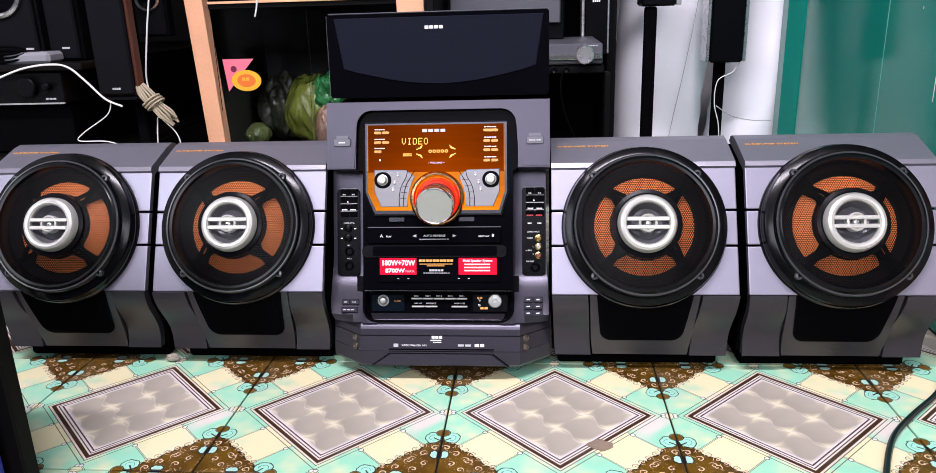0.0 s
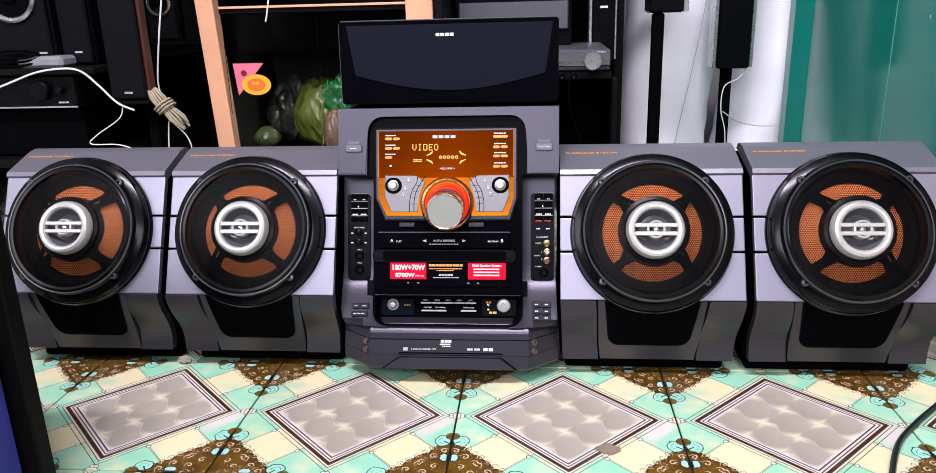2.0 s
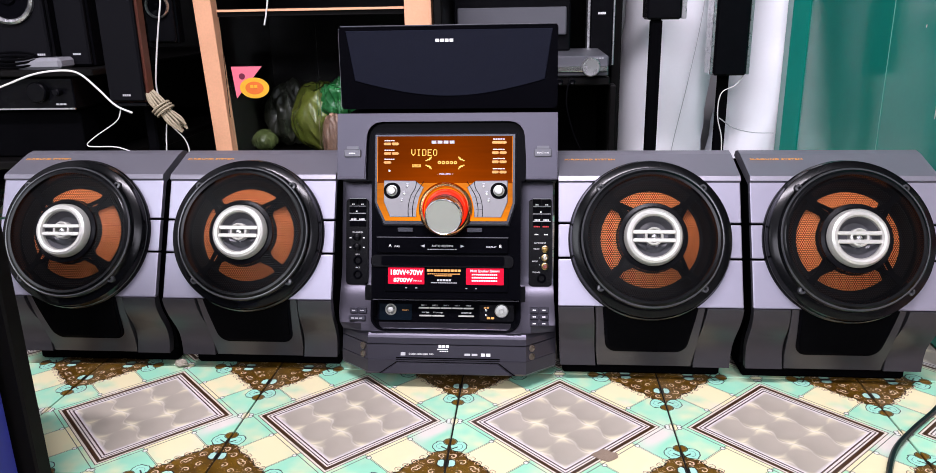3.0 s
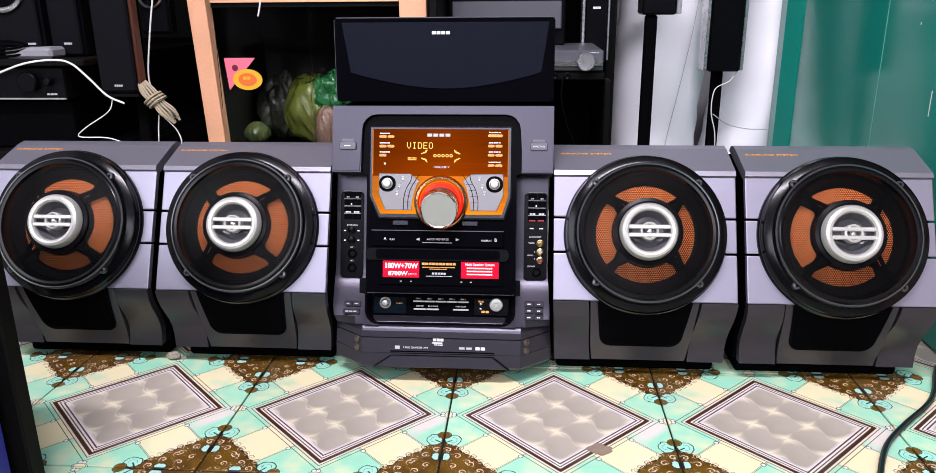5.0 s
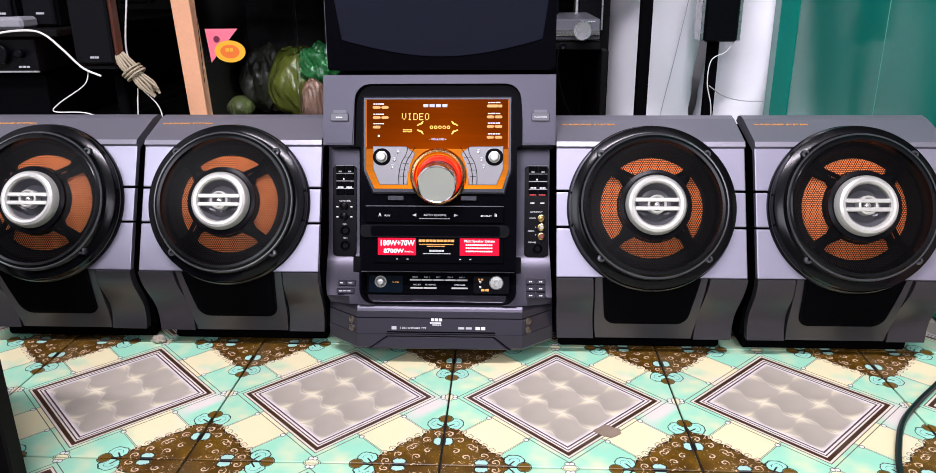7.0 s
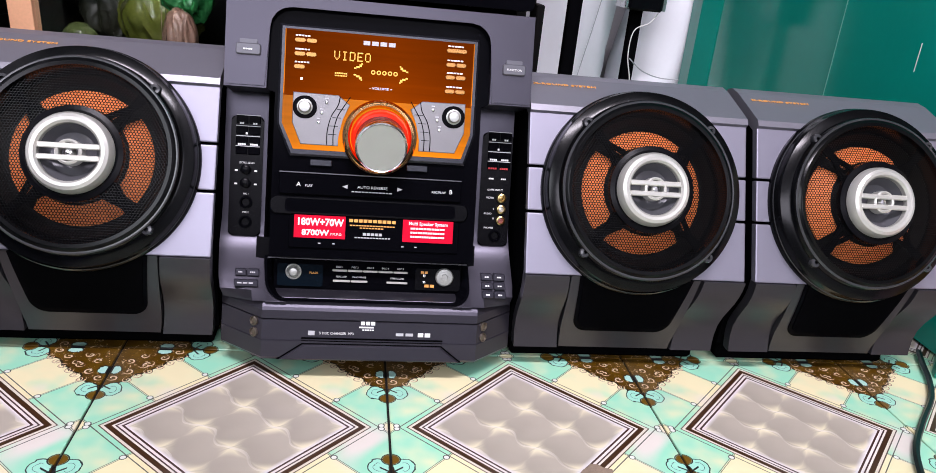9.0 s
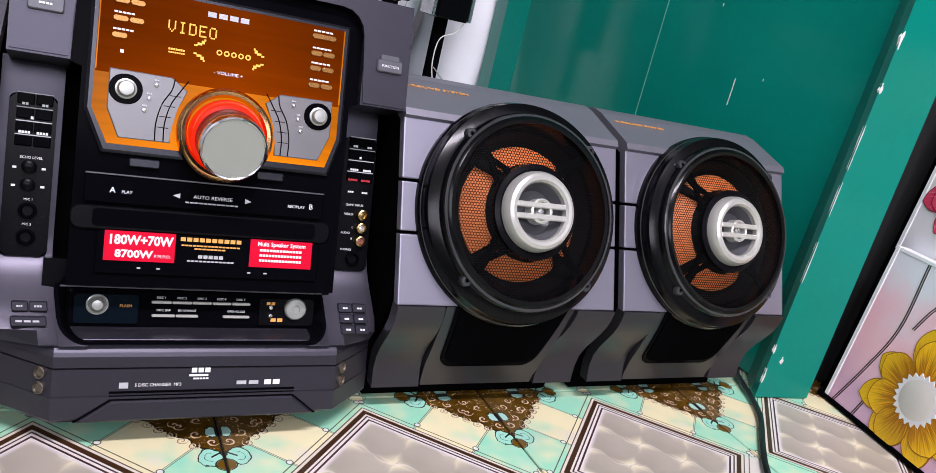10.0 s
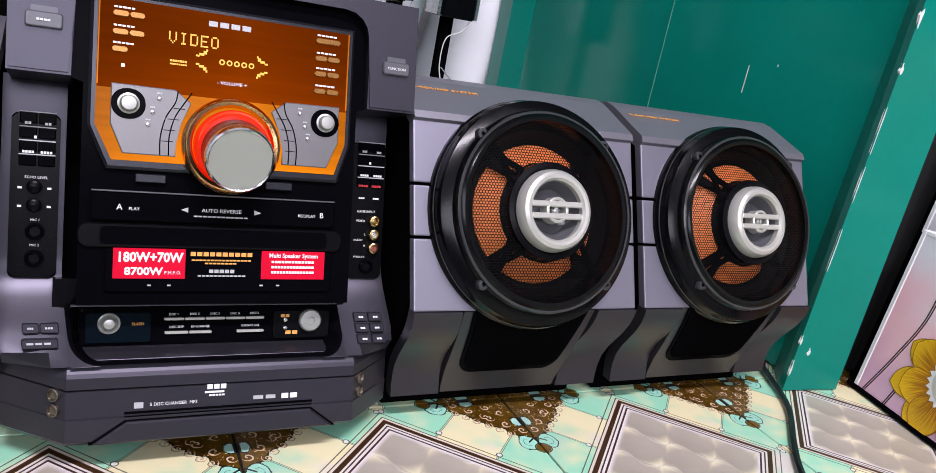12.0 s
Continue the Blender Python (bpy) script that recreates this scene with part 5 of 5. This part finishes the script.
    part("tie", tube(bmesh.new(), [c + Vector((0.014 * math.cos(a), 0.015 * math.sin(a), 0.010 * math.cos(a))) for a in [i * 0.42 for i in range(16)]], 0.0020, 5), ROPE, bundle, "", True)

# ---- display cabinet with a wooden frame ----
cab = thing("display_cabinet", (-0.34, 0.75, 0), "dark display cabinet with pale wooden posts and a glass front", "cabinet")
bm = bmesh.new()
a = [bm.verts.new(p) for p in ((-0.550, 0.595, 0.0), (-0.516, 0.595, 0.0), (-0.516, 0.625, 0.0), (-0.550, 0.625, 0.0))]
b = [bm.verts.new(p) for p in ((-0.612, 0.595, 1.3), (-0.573, 0.595, 1.3), (-0.573, 0.625, 1.3), (-0.612, 0.625, 1.3))]
bm.faces.new(a[::-1]), bm.faces.new(b)
for k in range(4):
    bm.faces.new((a[k], a[(k + 1) % 4], b[(k + 1) % 4], b[k]))
bmesh.ops.bevel(bm, geom=bm.edges[:], offset=0.001, affect="EDGES")
part("post", bm, WOODTRIM, cab, "pale orange-brown wooden post")
part("post", boxed(-0.158, -0.106, 0.595, 0.625, 0.0, 1.3, 0.001), WOODTRIM, cab, "pale orange-brown wooden post")
part("back_panel", boxed(-0.565, -0.10, 1.00, 1.01, 0.0, 1.3), BLACKWOOD, cab)
part("side_panel", boxed(-0.572, -0.5625, 0.626, 1.00, 0.0, 1.3), BLACKWOOD, cab)
part("side_panel", boxed(-0.105, -0.0955, 0.626, 1.00, 0.0, 1.3), BLACKWOOD, cab)
part("shelf", boxed(-0.53, -0.159, 0.605, 1.00, 0.447, 0.462, 0.001), BLACKWOOD, cab)
part("shelf_edge", boxed(-0.528, -0.159, 0.598, 0.605, 0.4565, 0.461, 0.0005), WOODTRIM, cab, "thin pale shelf edge")
part("shelf", boxed(-0.53, -0.159, 0.63, 1.00, 0.13, 0.145, 0.001), BLACKWOOD, cab)
glass = bpy.data.materials.new("clear_glass")
glass.use_nodes = True
gb = glass.node_tree.nodes["Principled BSDF"]
gb.inputs["Transmission Weight"].default_value = 1.0
gb.inputs["Roughness"].default_value = 0.03
gb.inputs["IOR"].default_value = 1.15
gb.inputs["Base Color"].default_value = (0.86, 0.90, 0.88, 1)
for x0, x1, y in ((-0.527, -0.337, 0.606), (-0.345, -0.160, 0.614)):
    pane = part("glass_pane", boxed(x0, x1, y, y + 0.004, 0.146, 0.446), glass, cab, "clear sliding glass pane")
    pane.visible_shadow = False

PINK = material("pink_paper", (0.85, 0.17, 0.24), 0.6, 0, 0.05, 40, 0.05, 0.08)
YELLOW = material("yellow_paper", (0.80, 0.42, 0.02), 0.5, 0, 0.05, 40, 0.05, 0.08)
st1 = thing("paper_sticker", (-0.49, 0.603, 0.31), "pink triangular and yellow oval paper stickers on the glass", "sticker")
part("pink_triangle", plated([(-0.513, 0.352), (-0.507, 0.289), (-0.450, 0.352)], 0.6035, 0.6048), PINK, st1, "pink paper triangle")
part("dot", lathed([(0.0, 0.0012), (0.006, 0.0012), (0.006, 0.0)], Matrix.Translation((-0.492, 0.6035, 0.333)), 20), material("dark_red_ink", (0.16, 0.01, 0.04), 0.5), st1)
ov = [(0.030 * math.cos(2 * math.pi * i / 32), 0.0205 * math.sin(2 * math.pi * i / 32)) for i in range(32)]
part("yellow_oval", plated([(-0.468 + x, 0.310 + z) for x, z in ov], 0.6018, 0.6030), YELLOW, st1, "yellow oval sticker")
part("red_ring", plated([(-0.468 + x * 0.62, 0.310 + z * 0.62) for x, z in ov], 0.6012, 0.6019), material("orange_ink", (0.75, 0.16, 0.02), 0.5), st1)
part("mark", bars(bmesh.new(), -0.476, 0.313, 0.016, 0.006, 0.6008, 2), YELLOW, st1)


def lump(name, c, r, mat, label, category, seed, amp=0.25):
    """A crumpled soft thing."""
    bm = bmesh.new()
    bmesh.ops.create_icosphere(bm, subdivisions=5, radius=1.0)
    for v in bm.verts:
        w = v.co
        k = 1 + amp * noise.noise(w * 1.6 + Vector((seed, 0, 0))) - 1.2 * amp * abs(noise.noise(Vector((w.x * 3.2 + w.z, w.y * 3.2, w.z * 1.1 + seed)))) - 0.3 * amp * abs(noise.noise(w * 6 + Vector((0, 0, seed))))
        v.co = Vector((c[0] + v.co.x * r[0] * k, c[1] + v.co.y * r[1] * k, max(c[2] + v.co.z * r[2] * k, c[2] - r[2] * 0.96)))
    return solid(name, bm, mat, label, category, smooth=True)


lump("plastic_bag", (-0.385, 0.80, 0.225), (0.075, 0.07, 0.083), material("green_film", (0.065, 0.075, 0.012), 0.2, 0, 0.3, 30, 0.2, 0.5), "crumpled green plastic bag behind the glass", "bag", 2.0, 0.10)
lump("plastic_bag", (-0.335, 0.76, 0.262), (0.045, 0.04, 0.050), material("bright_green_film", (0.010, 0.075, 0.02), 0.25, 0, 0.2, 30, 0.2, 0.4), "bright green plastic bag behind the glass", "bag", 7.0)
lump("brown_package", (-0.335, 0.70, 0.196), (0.030, 0.03, 0.052), material("brown_paper", (0.11, 0.06, 0.04), 0.5, 0, 0.2, 30, 0.2, 0.3), "crumpled brown paper package behind the glass", "package", 9.0, 0.12)
lump("green_ball", (-0.528, 0.80, 0.170), (0.030, 0.03, 0.026), material("pale_green_film", (0.07, 0.09, 0.03), 0.25, 0, 0.2, 30, 0.1, 0.3), "pale green plastic ball behind the glass", "ball", 4.0, 0.08)
lump("film_bundle", (-0.475, 0.84, 0.222), (0.055, 0.05, 0.080), material("grey_film", (0.010, 0.011, 0.006), 0.45, 0, 0.3, 30, 0.2, 0.5), "dark crumpled plastic film behind the glass", "bag", 11.0)
wire("cable", [(-0.405, 0.55, 0.60), (-0.405, 0.55, 0.50), (-0.412, 0.55, 0.455), (-0.418, 0.55, 0.432)], 0.0016, WIRE, "short white cable end hanging before the cabinet")

# ---- equipment beside the white rolls ----
player = thing("disc_player", (0.06, 0.62, 0.333), "dark disc player with a silver strip and knob", "disc player")
part("body", boxed(-0.07, 0.222, 0.505, 0.74, 0.335, 0.3705, 0.002), KEYGREY, player)
part("foot", boxed(-0.05, 0.20, 0.53, 0.72, 0.333, 0.335), RUBBER, player)
part("front_strip", boxed(-0.07, 0.221, 0.498, 0.5045, 0.3435, 0.3530, 0.001), CHROME, player, "bright silver strip")
part("knob", lathed([(0.0165, 0.0), (0.0165, 0.012), (0.0150, 0.014), (0.0, 0.0130)], Matrix.Translation((0.190, 0.499, 0.3525)), 36), STEEL, player, "round silver knob", True)
part("print", bars(bmesh.new(), 0.186, 0.3665, 0.028, 0.002, 0.5044, 6), GREYINK, player)
sub = thing("boxed_speaker", (0.05, 0.72, 0.3705), "black speaker box behind the disc player", "speaker")
part("cabinet", boxed(-0.07, 0.160, 0.66, 0.735, 0.3705, 0.62, 0.003), SATIN, sub)
part("front", boxed(-0.062, 0.152, 0.652, 0.659, 0.402, 0.455, 0.002), KEYGREY, sub)
slim = thing("slim_speaker", (0.235, 0.77, 0.333), "slim black speaker with silver edges on the shelf", "speaker")
part("cabinet", boxed(0.205, 0.2505, 0.745, 0.80, 0.333, 0.62, 0.002), SATIN, slim)
part("edge_strip", boxed(0.198, 0.2045, 0.748, 0.79, 0.335, 0.62, 0.001), STEEL, slim)
part("edge_strip", boxed(0.2507, 0.2548, 0.748, 0.79, 0.335, 0.62, 0.001), STEEL, slim)
part("mark", bars(bmesh.new(), 0.220, 0.440, 0.016, 0.0045, 0.7443, 4), WHITEINK, slim)
for n, (x, z) in enumerate(((0.135, 0.327), (0.157, 0.327))):
    plug = solid("plug", lathed([(0.0065, 0.0), (0.0065, 0.010), (0.0040, 0.012), (0.0, 0.010)], Matrix.Translation((x, 0.499, z)), 20), SATIN, "small black plug under the disc player", "plug", "plugs", smooth=True)
wire("cable", [(0.150, 0.48, 0.325), (0.147, 0.46, 0.29), (0.160, 0.45, 0.24), (0.178, 0.44, 0.20), (0.19, 0.44, 0.15)], 0.0016, MATT, "black cable hanging under the disc player")
wire("cable", [(0.140, 0.42, 0.0), (0.160, 0.42, 0.12), (0.170, 0.42, 0.21), (0.180, 0.42, 0.17), (0.186, 0.42, 0.0)], 0.0011, WIRE, "thin grey cable behind the speakers")
wire("cable", [(0.470, 0.86, 0.60), (0.452, 0.86, 0.42), (0.430, 0.86, 0.28), (0.405, 0.86, 0.14), (0.40, 0.86, 0.06)], 0.0010, GREYINK, "thin grey cable before a white roll")
wire("cable", [(0.535, 0.80, 0.305), (0.520, 0.80, 0.285), (0.492, 0.80, 0.268), (0.488, 0.80, 0.22), (0.500, 0.80, 0.17), (0.503, 0.80, 0.10)], 0.0012, WIRE, "thin white cable hanging from a speaker")
wire("cable", [(0.492, 0.80, 0.215), (0.530, 0.82, 0.190), (0.580, 0.85, 0.175), (0.628, 0.86, 0.172)], 0.0012, GREYINK, "thin grey cable running to the door frame")

# ---- cable on the tiles, low stool and blue box ----
wire("cable", [(0.615, 0.02, 0.006), (0.598, -0.010, 0.006), (0.580, -0.045, 0.005), (0.556, -0.078, 0.005), (0.512, -0.122, 0.005), (0.474, -0.165, 0.005), (0.446, -0.215, 0.005), (0.425, -0.265, 0.005), (0.40, -0.34, 0.005)], 0.0032, material("dark_teal_cable", (0.006, 0.012, 0.012), 0.35, 0, 0.1, 60, 0, 0.1), "dark rubber power cable lying on the tiles")
stool = thing("stool", (-0.55, -0.5, 0), "low black wooden stool on the tiles", "stool")
for x, y in ((-0.421, -0.345), (-0.80, -0.345), (-0.421, -0.74), (-0.80, -0.74)):
    part("leg", boxed(x, x + 0.046, y + 0.026, y + 0.046, 0.0, 0.300, 0.002), BLACKWOOD, stool)
part("seat", boxed(-0.81, -0.375, -0.75, -0.29, 0.300, 0.325, 0.003), BLACKWOOD, stool)
tub = thing("storage_box", (-0.55, -0.5, 0), "dark blue plastic storage box under a stool", "box")
part("shell", boxed(-0.72, -0.386, -0.66, -0.3245, 0.0, 0.20, 0.006), material("deep_blue_plastic_shell", (0.006, 0.012, 0.24), 0.4, 0, 0.1, 20, 0.05, 0.1), tub)
part("lid", boxed(-0.725, -0.384, -0.665, -0.3225, 0.2005, 0.212, 0.003), material("deep_blue_lid", (0.006, 0.012, 0.26), 0.4, 0, 0.1, 20, 0.05, 0.1), tub)


# ---- flower canvases leaning by the door frame ----
def canvas_material(name, low, mid, high, height):
    m = bpy.data.materials.new(name)
    m.use_nodes = True
    tree = m.node_tree
    b = tree.nodes["Principled BSDF"]
    b.inputs["Roughness"].default_value = 0.42
    coord = tree.nodes.new("ShaderNodeTexCoord")
    sep = tree.nodes.new("ShaderNodeSeparateXYZ")
    tree.links.new(coord.outputs["Object"], sep.inputs[0])
    z = V(tree, sep.outputs[2]) / height
    n = noise_node(tree, coord.outputs["Object"], 11, 3)
    t = z + (n - 0.5) * 0.9
    c = blend(tree, t.soft(0.05, 0.5), low, mid)
    c = blend(tree, t.soft(0.5, 0.95), c, high)
    weave = noise_node(tree, coord.outputs["Object"], 900, 1)
    c = blend(tree, (weave - 0.4).soft(0.0, 0.4) * 0.08, c, (0.2, 0.2, 0.22))
    tree.links.new(c, b.inputs["Base Color"])
    bn = tree.nodes.new("ShaderNodeBump")
    bn.inputs["Strength"].default_value, bn.inputs["Distance"].default_value = 0.15, 0.0005
    tree.links.new(weave.sock, bn.inputs["Height"])
    tree.links.new(bn.outputs[0], b.inputs["Normal"])
    return m


def petal_material(name, inner, outer, vein, centre, radius):
    """Painted petals, streaked and darker towards the flower's middle."""
    m = bpy.data.materials.new(name)
    m.use_nodes = True
    tree = m.node_tree
    b = tree.nodes["Principled BSDF"]
    b.inputs["Roughness"].default_value = 0.45
    coord = tree.nodes.new("ShaderNodeTexCoord")
    mp = tree.nodes.new("ShaderNodeVectorMath")
    mp.operation = "DISTANCE"
    mp.inputs[1].default_value = centre
    tree.links.new(coord.outputs["Object"], mp.inputs[0])
    r = V(tree, mp.outputs["Value"]) / radius
    sep = tree.nodes.new("ShaderNodeSeparateXYZ")
    tree.links.new(coord.outputs["Object"], sep.inputs[0])
    ang = (V(tree, sep.outputs[2]) - centre[2]).op("ARCTAN2", V(tree, sep.outputs[0]) - centre[0])
    comb = tree.nodes.new("ShaderNodeCombineXYZ")
    tree.links.new((ang * 14.0).sock, comb.inputs[0])
    tree.links.new((r * 1.2).sock, comb.inputs[1])
    streak = noise_node(tree, comb.outputs[0], 2.2, 3, 0.3)
    c = blend(tree, (r + (streak - 0.5) * 0.9).soft(0.38, 0.98), inner, outer)
    c = blend(tree, streak.soft(0.50, 0.66) * 0.6, c, vein)
    info = tree.nodes.new("ShaderNodeObjectInfo")
    hue = tree.nodes.new("ShaderNodeHueSaturation")
    k = V(tree, info.outputs["Random"]) * 0.30 + 0.80
    tree.links.new(k.sock, hue.inputs["Value"])
    tree.links.new(c, hue.inputs["Color"])
    tree.links.new(hue.outputs[0], b.inputs["Base Color"])
    return m


def petal_outline(r0, r1, w, ang, cx, cz, pinch=0.25):
    pts = []
    for i in range(13):
        t = i / 12
        r = r0 + (r1 - r0) * t
        half = w * max(1.45 * t ** 0.6 * (1 - t ** 2.6) ** 0.80, 0.16 if t < 0.5 else 0.012)
        pts.append((r, half))
    out = [(r, h) for r, h in pts] + [(r, -h) for r, h in pts[::-1]]
    ca, sa = math.cos(ang), math.sin(ang)
    return [(cx + r * ca - h * sa, cz + r * sa + h * ca) for r, h in out]


STEMPAINT = material("stem_paint", (0.03, 0.018, 0.018), 0.5)


def flower_canvas(origin, turn, width, height, ground, petals, pearl, flower, radius, stems, label, rimcolour, budded=False):
    m = Matrix.Translation(origin) @ Matrix.Rotation(turn, 4, "Z") @ Matrix.Rotation(radians(-4.5), 4, "X")
    cv = thing("flower_canvas", (0, 0, 0), label, "painting", "flower canvases")
    part("canvas", boxed(0.0, width, 0.0, 0.018, 0.0, height, 0.0025, None, 2), ground, cv, "printed canvas on a stretcher")
    edge_mat = material("white_canvas_edge", (0.86, 0.88, 0.88), 0.5, 0, 0.04, 60, 0.1, 0.06)
    part("canvas_edge", boxed(-0.0012, 0.0050, -0.0008, 0.018, 0.0, height + 0.001, 0.0008), edge_mat, cv, "white wrapped canvas edge")
    part("canvas_edge", boxed(0.0052, width, -0.0008, 0.018, height - 0.0040, height + 0.001, 0.0008), edge_mat, cv, "white wrapped canvas edge")
    # black strip in place of the shadow between canvas and post
    part("stretcher_side", boxed(-0.0100, -0.0015, 0.003, 0.018, 0.0, height - 0.004, 0.0005), MATT, cv, "black strip for the shadow in the gap beside the canvas")
    # the shadow line at the canvas's foot, built as a black strip
    part("foot_strip", boxed(-0.0100, width, -0.0020, 0.0176, 0.0, 0.0055, 0.0005), MATT, cv, "black strip for the shadow along the foot")
    for k, pts in enumerate(stems):
        line = spline([(x, 0.0, z) for x, z in pts], 8)
        for shift in (-0.0013, 0.0013):
            left = [(p.x + shift - 0.0006, p.z) for p in line]
            right = [(p.x + shift + 0.0006, p.z) for p in line]
            part("stem", plated(left + right[::-1], -0.0006, 0.001), STEMPAINT, cv, "thin dark painted stem line")
    cx, cz = flower
    rim = material("petal_edge_paint", rimcolour, 0.5)
    for ringn, (count, r1, w, off, depth) in enumerate(((8, radius * 1.04, 0.30 * radius, 0.39, -0.0008), (7, radius * 0.92, 0.345 * radius, 0.0, -0.0014))):
        for i in range(count):
            a = 2 * math.pi * (i / count) + off + 0.12 * math.sin(i * 2.3)
            rr = r1 * (1 + 0.07 * math.sin(i * 3.7 + ringn))
            pts = [(x, z) for x, z in petal_outline(radius * 0.22, rr, w, a, cx, cz)]
            edge = petal_outline(radius * 0.22, rr * 1.014, w * 1.05, a, cx, cz)
            part("petal_edge", plated(edge, depth + 0.00005 - 0.0001 * i, 0.0005), rim, cv, "darker painted petal edge")
            part("petal", plated(pts, depth - 0.0001 * i, 0.0005), petals, cv, "painted petal")
    part("white_fringe", plated([(cx + (0.355 + 0.07 * (k % 2)) * radius * math.cos(2 * math.pi * k / 44), cz + (0.355 + 0.07 * (k % 2)) * radius * math.sin(2 * math.pi * k / 44)) for k in range(44)], -0.0026, 0.0), WHITEINK, cv, "white painted fringe")
    part("pearl", lathed([(0.0, 0.0046), (0.12 * radius, 0.0044), (0.24 * radius, 0.0038), (0.315 * radius, 0.0028)], Matrix.Translation((cx, 0, cz)), 36), pearl, cv, "pale painted pearl centre", True)
    if budded:
        bud_ring = [(0.116 + 0.024 * math.cos(a) * 0.80 - 0.009 * math.sin(a) * 0.60, 0.1870 + 0.022 * math.cos(a) * 0.42 + 0.009 * math.sin(a) * 0.80) for a in [2 * math.pi * k / 24 for k in range(24)]]
        part("bud", plated(bud_ring, -0.0012, 0.001), material("painted_bud", (0.50, 0.56, 0.36), 0.5, 0, 0.25, 40, 0.0, 0.5), cv, "pale green painted bud")
        part("bud_cup", plated([(0.093, 0.1795), (0.097, 0.1755), (0.107, 0.1805), (0.102, 0.1860), (0.095, 0.1845)], -0.0016, 0.001), material("teal_bud_cup", (0.02, 0.16, 0.18), 0.5, 0, 0.2, 60, 0.0, 0.2), cv, "dark teal painted bud cup")
    cv.matrix_basis = m
    return cv


PEARL = material("pearl_paint", (0.72, 0.68, 0.62), 0.3, 0, 0.04, 30, 0.0, 0.22)
TURN = math.atan2(-0.977, -0.212)
flower_canvas((0.711, -0.036, 0.002), TURN, 0.26, 0.200, canvas_material("pink_lilac_canvas", (0.74, 0.46, 0.62), (0.97, 0.58, 0.64), (0.84, 0.85, 0.90), 0.2),
              petal_material("yellow_petal", (0.42, 0.15, 0.001), (1.0, 0.60, 0.012), (0.85, 0.42, 0.004), (0.112, 0.0, 0.064), 0.069), PEARL, (0.112, 0.064), 0.069,
              [[(0.012, 0.0), (0.035, 0.06), (0.052, 0.12), (0.050, 0.198)], [(0.045, 0.0), (0.060, 0.05)], [(0.068, 0.126), (0.078, 0.152), (0.094, 0.180)], [(0.085, 0.0), (0.105, 0.05)]],
              "canvas print of a yellow flower on pink, leaning by the door", (0.30, 0.13, 0.003), True)
flower_canvas((0.736, -0.020, 0.002), TURN, 0.26, 0.415, canvas_material("cream_grey_canvas", (0.66, 0.66, 0.72), (0.76, 0.77, 0.80), (0.95, 0.90, 0.62), 0.415),
              petal_material("red_petal", (0.40, 0.008, 0.04), (0.80, 0.06, 0.14), (0.90, 0.36, 0.42), (0.070, 0.0, 0.283), 0.064), PEARL, (0.070, 0.283), 0.064,
              [[(0.052, 0.10), (0.056, 0.16), (0.060, 0.23)], [(0.20, 0.10), (0.17, 0.20), (0.16, 0.24)]],
              "tall canvas print of a red flower, behind another canvas", (0.20, 0.008, 0.03))

# ---- small marks on the tiles ----
bm = bmesh.new()
pts = [(0.168 + 0.013 * math.cos(2 * math.pi * k / 14) * (1 + 0.18 * math.sin(k * 2.1)), -0.187 + 0.010 * math.sin(2 * math.pi * k / 14) * (1 + 0.2 * math.cos(k * 1.7))) for k in range(14)]
upright(bm, pts, 0.0002, 0.0010)
solid("dirt_spot", bm, material("dried_dirt", (0.24, 0.18, 0.13), 0.7, 0, 0.3, 90, 0.2, 0.3), "dried brown dirt spot on a floor tile", "dirt")
lump("paper_scrap", (-0.384, -0.004, 0.006), (0.010, 0.006, 0.005), material("scrap_paper", (0.34, 0.30, 0.24), 0.7, 0, 0.2, 90, 0.2, 0.2), "small crumpled scrap lying between the speakers", "litter", 3.0)

# ---- the tiles themselves ----
for i in range(-7, 4):
    for j in range(-10, 6):
        x, y = (i + 0.5) * TILE, (j + 0.5) * TILE
        if x > 0.80 - 0.1:
            continue
        t = new("tile", tile_mesh)
        t.parent = floor
        t.location = (x, y, 0)
